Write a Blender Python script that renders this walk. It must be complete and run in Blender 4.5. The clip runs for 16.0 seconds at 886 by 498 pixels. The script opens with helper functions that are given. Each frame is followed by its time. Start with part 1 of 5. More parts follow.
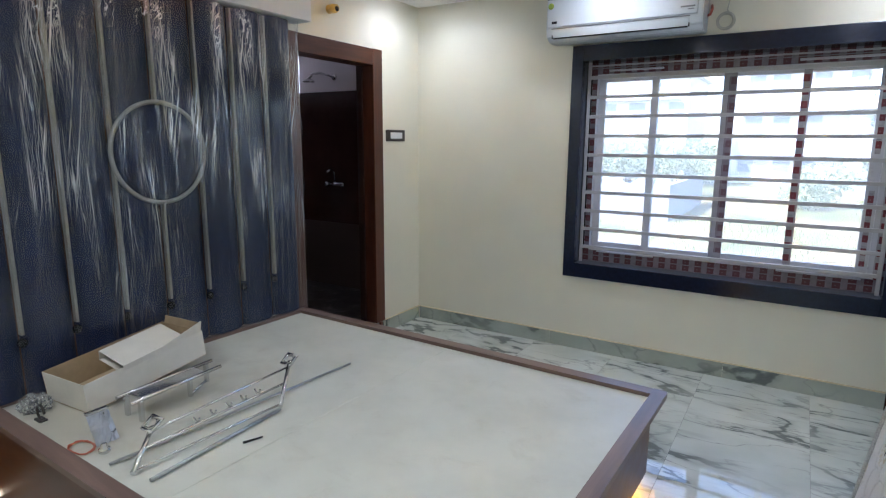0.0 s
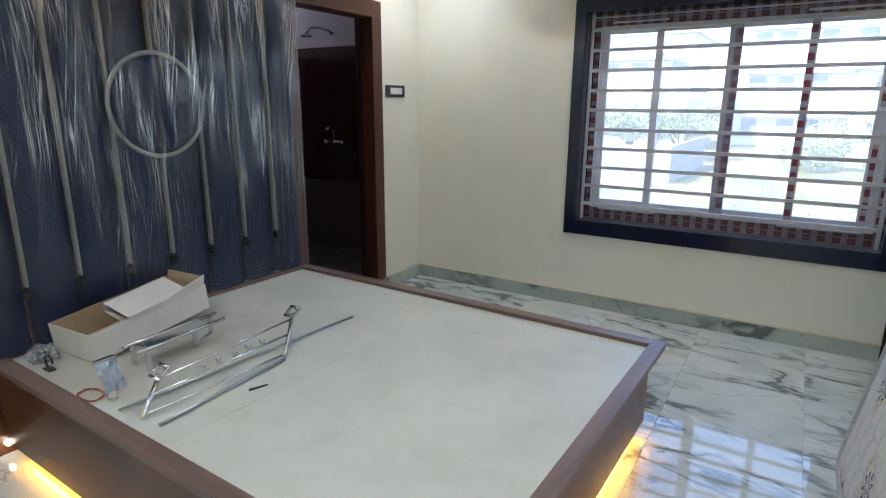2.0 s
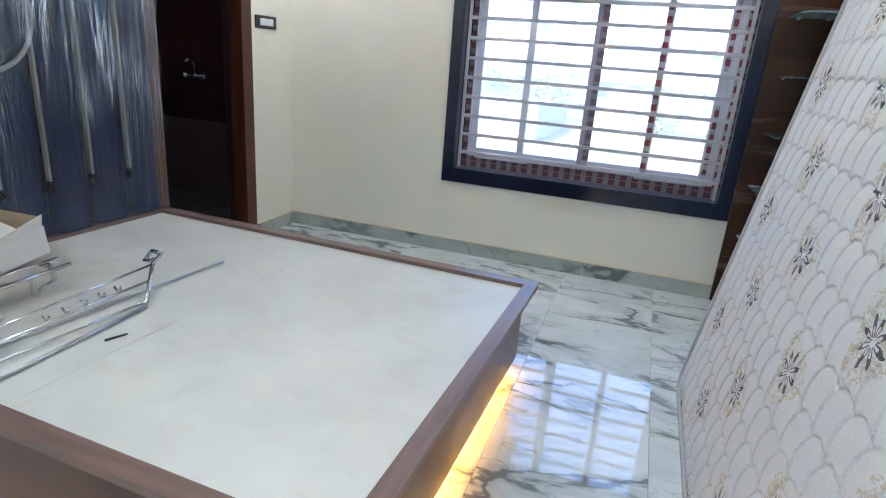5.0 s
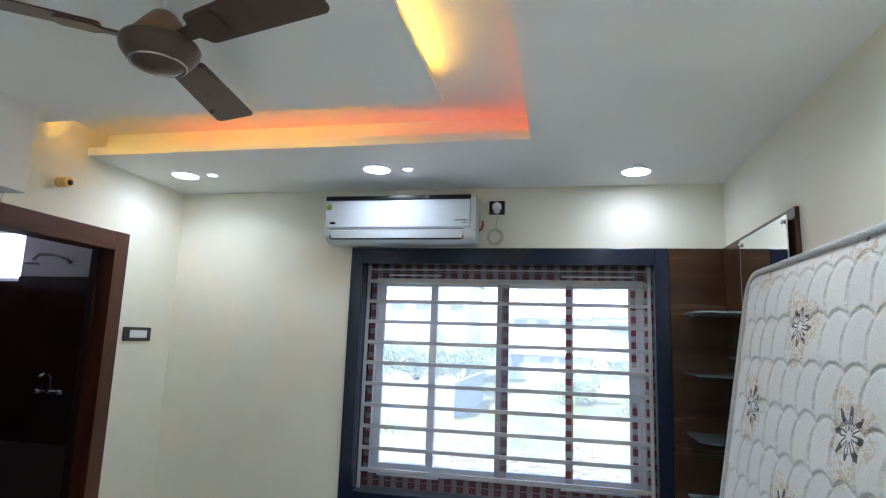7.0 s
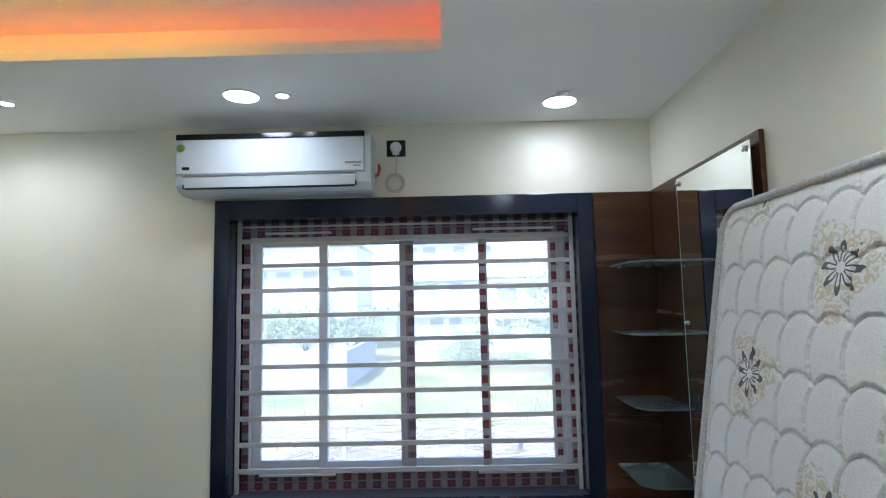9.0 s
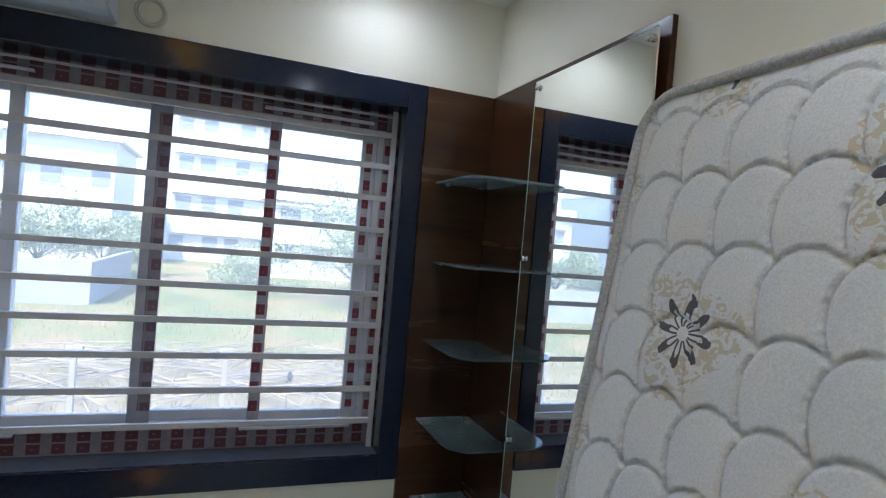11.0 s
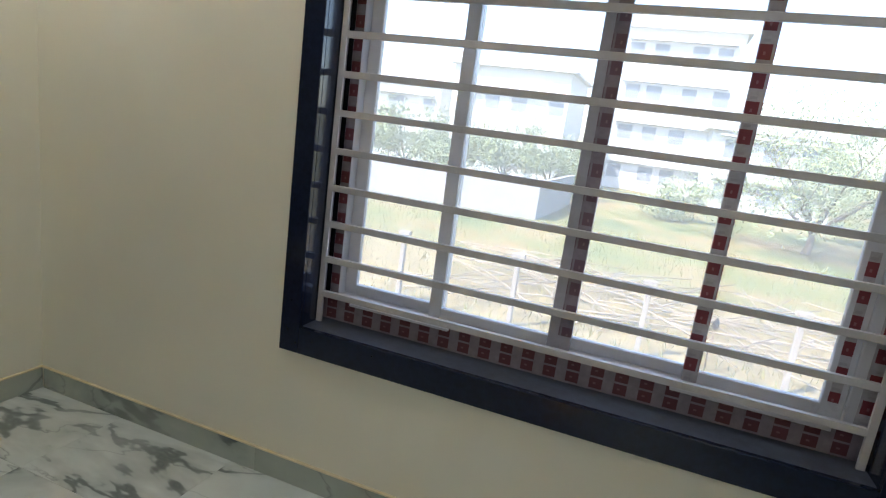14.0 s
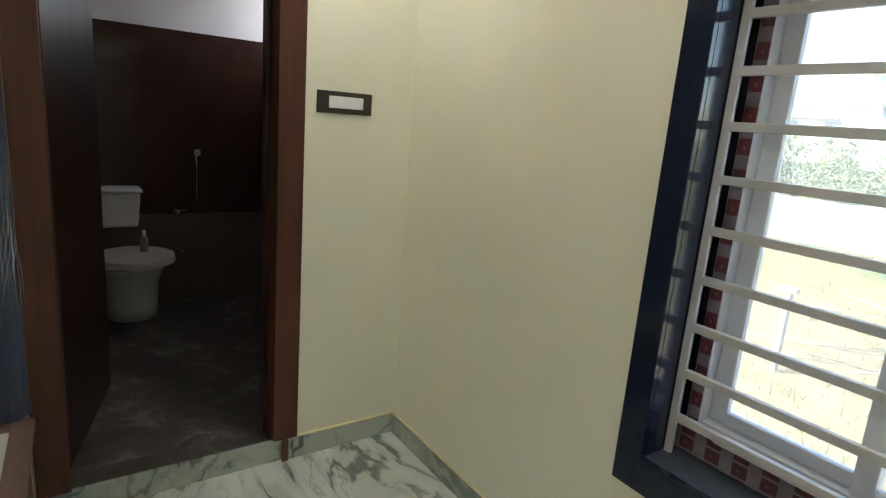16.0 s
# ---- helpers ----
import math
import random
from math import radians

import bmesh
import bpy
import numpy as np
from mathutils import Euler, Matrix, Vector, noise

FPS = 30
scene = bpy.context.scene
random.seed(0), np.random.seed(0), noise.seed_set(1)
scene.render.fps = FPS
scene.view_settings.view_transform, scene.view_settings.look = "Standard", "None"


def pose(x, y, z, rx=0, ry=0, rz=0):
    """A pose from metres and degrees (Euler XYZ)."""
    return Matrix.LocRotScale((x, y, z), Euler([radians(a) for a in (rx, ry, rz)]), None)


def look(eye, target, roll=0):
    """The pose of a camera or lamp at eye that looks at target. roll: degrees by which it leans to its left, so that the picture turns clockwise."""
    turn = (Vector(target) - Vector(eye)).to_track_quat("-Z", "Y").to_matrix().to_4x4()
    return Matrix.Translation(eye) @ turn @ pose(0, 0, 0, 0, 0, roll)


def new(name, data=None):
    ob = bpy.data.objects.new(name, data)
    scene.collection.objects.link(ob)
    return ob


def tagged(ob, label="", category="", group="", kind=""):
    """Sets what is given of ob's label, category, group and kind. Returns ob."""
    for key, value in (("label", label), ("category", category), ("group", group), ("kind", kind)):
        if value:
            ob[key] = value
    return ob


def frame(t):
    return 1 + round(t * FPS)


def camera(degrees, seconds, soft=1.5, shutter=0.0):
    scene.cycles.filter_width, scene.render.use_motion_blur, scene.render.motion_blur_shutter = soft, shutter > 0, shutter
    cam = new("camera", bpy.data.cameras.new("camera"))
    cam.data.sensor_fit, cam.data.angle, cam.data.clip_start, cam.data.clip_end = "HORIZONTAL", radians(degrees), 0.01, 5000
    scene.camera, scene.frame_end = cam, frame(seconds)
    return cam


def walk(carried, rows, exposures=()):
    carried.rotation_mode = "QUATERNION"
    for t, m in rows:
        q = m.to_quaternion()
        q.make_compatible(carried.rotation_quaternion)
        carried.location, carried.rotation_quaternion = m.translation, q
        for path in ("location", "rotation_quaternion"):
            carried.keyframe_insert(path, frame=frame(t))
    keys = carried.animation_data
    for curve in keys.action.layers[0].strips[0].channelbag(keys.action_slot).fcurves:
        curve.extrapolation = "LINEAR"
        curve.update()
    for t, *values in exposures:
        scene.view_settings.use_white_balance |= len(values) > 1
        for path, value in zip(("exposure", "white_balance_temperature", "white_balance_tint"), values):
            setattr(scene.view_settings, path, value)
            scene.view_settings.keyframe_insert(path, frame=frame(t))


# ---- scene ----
cam = camera(75.5, 16.0, soft=1.2)
PATH = [
    (0, (-0.37, 0.21, 1.517), (-1.408, 1.879, 1.146), 0.4),
    (0.5, (-0.36, 0.222, 1.513), (-1.394, 1.886, 1.107), 0.3),
    (1, (-0.359, 0.213, 1.511), (-1.391, 1.878, 1.11), 0.1),
    (1.5, (-0.36, 0.213, 1.494), (-1.392, 1.873, 1.07), 0.1),
    (2, (-0.37, 0.195, 1.468), (-1.392, 1.842, 0.974), 0.3),
    (2.5, (-0.373, 0.187, 1.438), (-1.377, 1.799, 0.811), 0.5),
    (3, (-0.387, 0.154, 1.403), (-1.348, 1.73, 0.632), 1.2),
    (3.2, (-0.397, 0.151, 1.399), (-1.328, 1.71, 0.561), 1.5),
    (5.5, (-0.418, 0.251, 1.418), (-0.914, 2.143, 1.005), 4.5),
    (6, (-0.419, 0.377, 1.47), (-0.849, 2.328, 1.388), 4.5),
    (6.5, (-0.42, 0.529, 1.524), (-0.84, 2.48, 1.652), 3.6),
    (7, (-0.439, 0.661, 1.587), (-0.849, 2.593, 1.9), 2.0),
    (7.5, (-0.474, 0.79, 1.62), (-0.842, 2.707, 2.054), 0.6),
    (8, (-0.533, 0.928, 1.629), (-0.848, 2.852, 2.074), 0.1),
    (8.5, (-0.587, 1.076, 1.625), (-0.773, 3.04, 1.95), -0.6),
    (9, (-0.577, 1.247, 1.598), (-0.6, 3.237, 1.793), -1.2),
    (9.5, (-0.538, 1.436, 1.574), (-0.375, 3.426, 1.689), -0.1),
    (10, (-0.512, 1.63, 1.567), (-0.143, 3.594, 1.647), 2.9),
    (10.2, (-0.511, 1.703, 1.564), (-0.053, 3.649, 1.626), 3.5),
    (12.3, (-0.637, 2.262, 1.472), (0.189, 4.073, 1.272), 6.3),
    (12.5, (-0.634, 2.305, 1.471), (0.157, 4.127, 1.236), 6.3),
    (13, (-0.608, 2.387, 1.455), (-0.062, 4.287, 1.152), 5.7),
    (13.5, (-0.578, 2.444, 1.44), (-0.553, 4.408, 1.064), 7.1),
    (14, (-0.606, 2.485, 1.427), (-1.259, 4.329, 1.013), 7.7),
    (14.5, (-0.685, 2.539, 1.486), (-1.754, 4.171, 1.044), 7.4),
    (15, (-0.75, 2.645, 1.507), (-2.064, 4.092, 1.085), 8.2),
    (15.5, (-0.808, 2.767, 1.519), (-2.281, 4.053, 1.099), 6.7),
    (16, (-0.879, 2.877, 1.517), (-2.481, 3.992, 1.081), 4.6),
]
EXPOSURES = [(0.0, 2.78, 5450, 19), (3.0, 2.77, 5450, 18), (5.3, 3.2, 5250, 20), (7.0, 2.74, 5300, 15), (8.0, 2.76, 5250, 14), (10.0, 2.42, 5350, 14), (12.5, 2.27, 5600, 21), (13.5, 2.33, 6000, 19), (14.5, 2.34, 6150, 12), (15.5, 2.42, 6250, 10), (16.0, 2.62, 6450, 8)]
walk(cam, [(t, look(eye, target, roll)) for t, eye, target, roll in PATH], EXPOSURES)

# ---- world, sun, exposure ----
world = bpy.data.worlds.new("sky")
scene.world = world
world.use_nodes = True
wn = world.node_tree.nodes
sky = wn.new("ShaderNodeTexSky")
sky.sky_type = "NISHITA"
sky.sun_disc = False
sky.sun_elevation = radians(52)
sky.sun_rotation = radians(215)
world.node_tree.links.new(sky.outputs[0], wn["Background"].inputs[0])
wn["Background"].inputs[1].default_value = 0.15
sun = new("sun", bpy.data.lights.new("sun", "SUN"))
sun.data.energy = 3.3
sun.data.angle = radians(0.5)
sun.data.color = (1.0, 0.95, 0.87)
sun.matrix_world = look((-8, -10, 17), (0, 0, 0))


# ---- materials ----
class Mat:
    """A small helper round one node material."""
    def __init__(self, name, base=(0.5, 0.5, 0.5), rough=0.5, metal=0.0, spec=0.5):
        self.m = bpy.data.materials.new(name)
        self.m.use_nodes = True
        self.t = self.m.node_tree
        self.n, self.l = self.t.nodes, self.t.links
        self.b = self.n["Principled BSDF"]
        self.b.inputs["Base Color"].default_value = (*base, 1)
        self.b.inputs["Roughness"].default_value = rough
        self.b.inputs["Metallic"].default_value = metal
        self.b.inputs["Specular IOR Level"].default_value = spec
        self.coord = None

    def node(self, kind, **vals):
        x = self.n.new(kind)
        for k, v in vals.items():
            x.inputs[k.replace("_", " ")].default_value = v
        return x

    def obj(self, scale=(1, 1, 1), loc=(0, 0, 0), rot=(0, 0, 0)):
        if self.coord is None:
            self.coord = self.n.new("ShaderNodeTexCoord").outputs["Object"]
        mp = self.n.new("ShaderNodeMapping")
        mp.inputs["Scale"].default_value = scale
        mp.inputs["Location"].default_value = loc
        mp.inputs["Rotation"].default_value = rot
        self.l.new(self.coord, mp.inputs[0])
        return mp.outputs[0]

    def noise(self, vec, scale, detail=4.0, rough=0.55, dist=0.0):
        x = self.node("ShaderNodeTexNoise", Scale=scale, Detail=detail, Roughness=rough, Distortion=dist)
        self.l.new(vec, x.inputs["Vector"])
        return x.outputs["Fac"]

    def ramp(self, fac, stops):
        x = self.n.new("ShaderNodeValToRGB")
        el = x.color_ramp.elements
        while len(el) < len(stops):
            el.new(0.5)
        for e, (p, c) in zip(el, stops):
            e.position = p
            e.color = (*c, 1) if len(c) == 3 else c
        self.l.new(fac, x.inputs[0])
        return x.outputs[0]

    def math(self, op, a, b=None, c=None):
        x = self.n.new("ShaderNodeMath")
        x.operation = op
        for i, v in enumerate((a, b, c)):
            if v is None:
                continue
            if isinstance(v, (int, float)):
                x.inputs[i].default_value = v
            else:
                self.l.new(v, x.inputs[i])
        return x.outputs[0]

    def mix(self, fac, a, b, mode="MIX"):
        x = self.n.new("ShaderNodeMix")
        x.data_type = "RGBA"
        x.blend_type = mode
        for sock, v in ((x.inputs[0], fac), (x.inputs[6], a), (x.inputs[7], b)):
            if isinstance(v, (int, float)):
                sock.default_value = v
            elif isinstance(v, tuple):
                sock.default_value = (*v, 1)
            else:
                self.l.new(v, sock)
        return x.outputs[2]

    def color(self, c):
        self.l.new(c, self.b.inputs["Base Color"])

    def rough(self, r):
        self.l.new(r, self.b.inputs["Roughness"])

    def bump(self, h, strength=0.2, dist=0.01):
        x = self.node("ShaderNodeBump", Strength=strength, Distance=dist)
        self.l.new(h, x.inputs["Height"])
        self.l.new(x.outputs[0], self.b.inputs["Normal"])


def paint(name, col, rough=0.55, tone=0.06, grain=90.0):
    """Wall paint: faint roller texture, soft unevenness."""
    k = Mat(name, col, rough)
    big = k.noise(k.obj(), 1.3, 3)
    dark = tuple(c * (1 - tone) for c in col)
    light = tuple(min(1, c * (1 + tone * 0.4)) for c in col)
    k.color(k.ramp(big, [(0.3, dark), (0.7, light)]))
    k.bump(k.noise(k.obj(), grain, 5, 0.7), 0.08, 0.004)
    return k.m


def wood(name, dark, light, rough=0.35, along="z", scale=1.0, coat=0.0):
    """Laminate with long grain along one axis."""
    k = Mat(name, light, rough)
    sc = {"x": (1.2, 14, 14), "y": (14, 1.2, 14), "z": (14, 14, 1.2)}[along]
    v = k.obj(tuple(s * scale for s in sc))
    g = k.noise(v, 1.6, 8, 0.65, 0.8)
    v2 = k.obj(tuple(s * scale * 0.22 for s in sc))
    b = k.noise(v2, 1.5, 3, 0.5, 1.5)
    f = k.math("ADD", k.math("MULTIPLY", g, 0.6), k.math("MULTIPLY", b, 0.4))
    k.color(k.ramp(f, [(0.33, dark), (0.52, tuple((a + c) / 2 for a, c in zip(dark, light))), (0.68, light)]))
    k.rough(k.math("MULTIPLY_ADD", g, 0.25, rough - 0.1))
    k.bump(g, 0.06, 0.002)
    k.b.inputs["Coat Weight"].default_value = coat
    return k.m


def plain(name, col, rough=0.4, metal=0.0, tone=0.08, scale=6.0, bump=0.0):
    k = Mat(name, col, rough, metal)
    n = k.noise(k.obj(), scale, 5, 0.6)
    k.color(k.ramp(n, [(0.3, tuple(c * (1 - tone) for c in col)), (0.7, tuple(min(1, c * (1 + tone)) for c in col))]))
    k.rough(k.math("MULTIPLY_ADD", n, 0.16, max(0.02, rough - 0.08)))
    if bump:
        k.bump(k.noise(k.obj(), scale * 12, 4), bump, 0.003)
    return k.m


def glow(name, col, strength):
    k = Mat(name, (0.8, 0.8, 0.8), 0.5)
    k.b.inputs["Emission Color"].default_value = (*col, 1)
    k.b.inputs["Emission Strength"].default_value = strength
    return k.m


def marble(name, per_piece=True, pale=((0.56, 0.61, 0.57), (0.74, 0.77, 0.73)), vein=(0.13, 0.15, 0.145)):
    """White glossy marble-look tile with grey-green veins."""
    k = Mat(name, (0.75, 0.77, 0.74), 0.02, 0.0, 1.0)
    base = k.obj()
    if per_piece:
        info = k.n.new("ShaderNodeObjectInfo")
        add = k.n.new("ShaderNodeVectorMath")
        add.operation = "MULTIPLY_ADD"
        comb = k.n.new("ShaderNodeCombineXYZ")
        for i in range(3):
            k.l.new(k.math("MULTIPLY", info.outputs["Random"], (3.0, 5.0, 2.0)[i]), comb.inputs[i])
        k.l.new(comb.outputs[0], add.inputs[0])
        add.inputs[1].default_value = (1, 1, 1)
        k.l.new(base, add.inputs[2])
        base = add.outputs[0]
    mp = k.n.new("ShaderNodeMapping")
    mp.inputs["Rotation"].default_value = (0, 0, 0.5)
    mp.inputs["Scale"].default_value = (0.8, 2.3, 1.4)
    k.l.new(base, mp.inputs[0])
    v = mp.outputs[0]
    wide = k.math("ABSOLUTE", k.math("SUBTRACT", k.noise(v, 1.05, 5.0, 0.55, 0.35), 0.5))
    thin = k.math("ABSOLUTE", k.math("SUBTRACT", k.noise(v, 1.9, 5.0, 0.5, 0.2), 0.47))
    where = k.noise(base, 1.7, 2)
    w = k.ramp(wide, [(0.0, (1, 1, 1)), (0.009, (0.9, 0.9, 0.9)), (0.017, (0.30, 0.30, 0.30)), (0.065, (0, 0, 0))])
    t = k.ramp(thin, [(0.0, (1, 1, 1)), (0.005, (0.4, 0.4, 0.4)), (0.014, (0, 0, 0))])
    gate = k.ramp(where, [(0.36, (0, 0, 0)), (0.54, (1, 1, 1))])
    cloud = k.ramp(k.noise(base, 2.2, 5), [(0.3, pale[0]), (0.7, pale[1])])
    c1 = k.mix(k.math("MULTIPLY", w, k.math("MULTIPLY_ADD", gate, 0.75, 0.15)), cloud, vein)
    c2 = k.mix(k.math("MULTIPLY", t, k.math("MULTIPLY", gate, 0.6)), c1, (0.2, 0.22, 0.21))
    k.color(c2)
    k.rough(k.math("MULTIPLY_ADD", k.noise(base, 14, 4), 0.012, 0.002))
    return k.m


def tape(name, axis, shift=0.0, base=(0.50, 0.47, 0.50), ink=(0.19, 0.03, 0.042)):
    """Printed protective tape: red squares on pale grey film with small bars for the print."""
    k = Mat(name, (0.6, 0.58, 0.6), 0.35)
    sep = k.n.new("ShaderNodeSeparateXYZ")
    k.l.new(k.obj(), sep.inputs[0])
    run = sep.outputs["X" if axis == "x" else "Z"]
    cross = sep.outputs["Z" if axis == "x" else "X"]
    fr = k.math("FRACT", k.math("MULTIPLY", run, 1 / 0.078))
    red = k.math("MULTIPLY", k.math("GREATER_THAN", fr, 0.12), k.math("LESS_THAN", fr, 0.66))
    fc = k.math("FRACT", k.math("MULTIPLY", k.math("ADD", cross, shift), 1 / 0.043))
    red = k.math("MULTIPLY", red, k.math("GREATER_THAN", fc, 0.16))
    mark = k.math("MULTIPLY", k.math("COMPARE", fr, 0.34, 0.06), k.math("COMPARE", fc, 0.58, 0.07))
    mark2 = k.math("MULTIPLY", k.math("COMPARE", fr, 0.79, 0.05), k.math("COMPARE", fc, 0.58, 0.22))
    n = k.noise(k.obj(), 30, 3)
    film = k.ramp(n, [(0.3, tuple(0.7 * c for c in base)), (0.7, base)])
    c = k.mix(red, film, ink)
    c = k.mix(k.math("MULTIPLY", mark, 0.16), c, (0.75, 0.6, 0.6))
    c = k.mix(k.math("MULTIPLY", mark2, 0.35), c, (0.25, 0.22, 0.24))
    k.color(c)
    k.bump(n, 0.2, 0.002)
    return k.m


def see_through(name, tint, gloss, rough, haze=0.0, haze_mask=None, lo=0.50, hi=0.72, floor=0.15, veil=0.0):
    """Thin clear sheet: lets light straight through, with a Fresnel gloss."""
    m = bpy.data.materials.new(name)
    m.use_nodes = True
    n, l = m.node_tree.nodes, m.node_tree.links
    n.remove(n["Principled BSDF"])
    tr = n.new("ShaderNodeBsdfTransparent")
    tr.inputs[0].default_value = (*tint, 1)
    gl = n.new("ShaderNodeBsdfGlossy")
    gl.inputs["Roughness"].default_value = rough
    fr = n.new("ShaderNodeFresnel")
    fr.inputs[0].default_value = gloss
    mx = n.new("ShaderNodeMixShader")
    l.new(fr.outputs[0], mx.inputs[0])
    l.new(tr.outputs[0], mx.inputs[1])
    l.new(gl.outputs[0], mx.inputs[2])
    last = mx.outputs[0]
    if veil:
        # thin dust, and the haze of outside glare put in as a pale veil
        dust_haze = n.new("ShaderNodeBsdfTranslucent")
        dust_haze.inputs[0].default_value = (0.90, 0.86, 0.81, 1)
        m1 = n.new("ShaderNodeMixShader")
        m1.inputs[0].default_value = veil
        l.new(last, m1.inputs[1])
        l.new(dust_haze.outputs[0], m1.inputs[2])
        last = m1.outputs[0]
    if haze:
        df = n.new("ShaderNodeBsdfDiffuse")
        df.inputs[0].default_value = (0.8, 0.82, 0.85, 1)
        tc = n.new("ShaderNodeTexCoord")
        mp = n.new("ShaderNodeMapping")
        mp.inputs["Scale"].default_value = (1, 1, 1) if haze_mask is None else haze_mask
        no = n.new("ShaderNodeTexNoise")
        no.inputs["Scale"].default_value = 3.0
        no.inputs["Detail"].default_value = 7
        rp = n.new("ShaderNodeValToRGB")
        rp.color_ramp.elements[0].position = lo
        rp.color_ramp.elements[0].color = (haze * floor,) * 3 + (1,)
        rp.color_ramp.elements[1].position = hi
        rp.color_ramp.elements[1].color = (haze,) * 3 + (1,)
        m2 = n.new("ShaderNodeMixShader")
        l.new(tc.outputs["Object"], mp.inputs[0])
        l.new(mp.outputs[0], no.inputs[0])
        l.new(no.outputs[0], rp.inputs[0])
        l.new(rp.outputs[0], m2.inputs[0])
        l.new(last, m2.inputs[1])
        l.new(df.outputs[0], m2.inputs[2])
        last = m2.outputs[0]
        bp = n.new("ShaderNodeBump")
        bp.inputs["Strength"].default_value = 0.5
        bp.inputs["Distance"].default_value = 0.01
        l.new(no.outputs[0], bp.inputs["Height"])
        l.new(bp.outputs[0], gl.inputs["Normal"])
    l.new(last, n["Material Output"].inputs[0])
    return m


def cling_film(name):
    """Stretched clear film: dark where it lies flat, glints of window and lamps painted as white streaks."""
    m = bpy.data.materials.new(name)
    m.use_nodes = True
    n, l = m.node_tree.nodes, m.node_tree.links
    n.remove(n["Principled BSDF"])

    def noise_at(scale, detail, tilt=0.0):
        mp = n.new("ShaderNodeMapping")
        mp.inputs["Scale"].default_value = scale
        mp.inputs["Rotation"].default_value = (0, 0, 0)
        lean = n.new("ShaderNodeMapping")
        lean.inputs["Rotation"].default_value = (tilt, 0, 0)
        l.new(bent, lean.inputs[0])
        no = n.new("ShaderNodeTexNoise")
        no.inputs["Scale"].default_value = 1.0
        no.inputs["Detail"].default_value = detail
        l.new(lean.outputs[0], mp.inputs[0])
        l.new(mp.outputs[0], no.inputs[0])
        return no.outputs["Fac"]

    def calc(op, a, b):
        x = n.new("ShaderNodeMath")
        x.operation = op
        for i, v in enumerate((a, b)):
            if isinstance(v, (int, float)):
                x.inputs[i].default_value = v
            else:
                l.new(v, x.inputs[i])
        return x.outputs[0]

    tc = n.new("ShaderNodeTexCoord")
    # creases and painted glints lean a little: bend the lookup sideways by a slow noise
    slow = n.new("ShaderNodeTexNoise")
    slow.inputs["Scale"].default_value = 1.6
    slow.inputs["Detail"].default_value = 1.0
    l.new(tc.outputs["Object"], slow.inputs[0])
    shift = n.new("ShaderNodeVectorMath")
    shift.operation = "MULTIPLY_ADD"
    l.new(slow.outputs["Color"], shift.inputs[0])
    shift.inputs[1].default_value = (0, 0.045, 0)
    l.new(tc.outputs["Object"], shift.inputs[2])
    bent = shift.outputs[0]
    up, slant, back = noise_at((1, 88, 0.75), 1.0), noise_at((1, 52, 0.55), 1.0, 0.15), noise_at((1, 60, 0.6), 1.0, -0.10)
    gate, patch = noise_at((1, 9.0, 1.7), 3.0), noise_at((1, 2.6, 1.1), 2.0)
    glint_noise = noise_at((1, 34, 17), 2.0, 0.3)
    sep = n.new("ShaderNodeSeparateXYZ")
    l.new(tc.outputs["Object"], sep.inputs[0])

    def span(value, a, b, c=0.0, d=1.0):
        x = n.new("ShaderNodeMapRange")
        for key, v in (("From Min", a), ("From Max", b), ("To Min", c), ("To Max", d)):
            x.inputs[key].default_value = v
        l.new(value, x.inputs["Value"])
        return x.outputs[0]

    def glint_line(value, width):
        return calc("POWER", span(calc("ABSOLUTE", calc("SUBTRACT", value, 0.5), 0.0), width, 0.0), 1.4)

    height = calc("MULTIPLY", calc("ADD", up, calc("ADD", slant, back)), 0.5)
    # thin lines that mask in the reflected light of window and lamps
    lines = calc("MAXIMUM", glint_line(up, 0.036), calc("MAXIMUM", calc("MULTIPLY", glint_line(slant, 0.026), 0.95), calc("MULTIPLY", glint_line(back, 0.020), 0.8)))
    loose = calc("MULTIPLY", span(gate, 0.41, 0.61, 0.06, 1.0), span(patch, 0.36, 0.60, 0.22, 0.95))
    # the painted glints crowd under the beam and thin out near the bed
    low_fade = span(sep.outputs["Z"], 0.70, 1.25, 0.30, 1.0)
    top_glints = calc("MULTIPLY", span(sep.outputs["Z"], 1.86, 2.06), span(gate, 0.48, 0.58))
    streak = calc("ADD", calc("MAXIMUM", calc("MULTIPLY", lines, calc("MULTIPLY", loose, low_fade)), calc("MULTIPLY", glint_line(glint_noise, 0.040), top_glints)), 0.006)
    bp = n.new("ShaderNodeBump")
    bp.inputs["Strength"].default_value = 0.8
    bp.inputs["Distance"].default_value = 0.004
    l.new(height, bp.inputs["Height"])
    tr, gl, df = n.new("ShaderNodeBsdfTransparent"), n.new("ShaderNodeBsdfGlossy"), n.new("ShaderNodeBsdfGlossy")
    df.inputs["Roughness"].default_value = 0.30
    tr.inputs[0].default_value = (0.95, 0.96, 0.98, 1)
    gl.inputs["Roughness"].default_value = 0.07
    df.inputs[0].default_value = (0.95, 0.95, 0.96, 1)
    fr = n.new("ShaderNodeFresnel")
    fr.inputs[0].default_value = 1.45
    l.new(bp.outputs[0], gl.inputs["Normal"])
    a, b = n.new("ShaderNodeMixShader"), n.new("ShaderNodeMixShader")
    l.new(fr.outputs[0], a.inputs[0])
    l.new(tr.outputs[0], a.inputs[1])
    l.new(gl.outputs[0], a.inputs[2])
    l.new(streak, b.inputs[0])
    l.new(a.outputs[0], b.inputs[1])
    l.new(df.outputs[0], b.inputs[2])
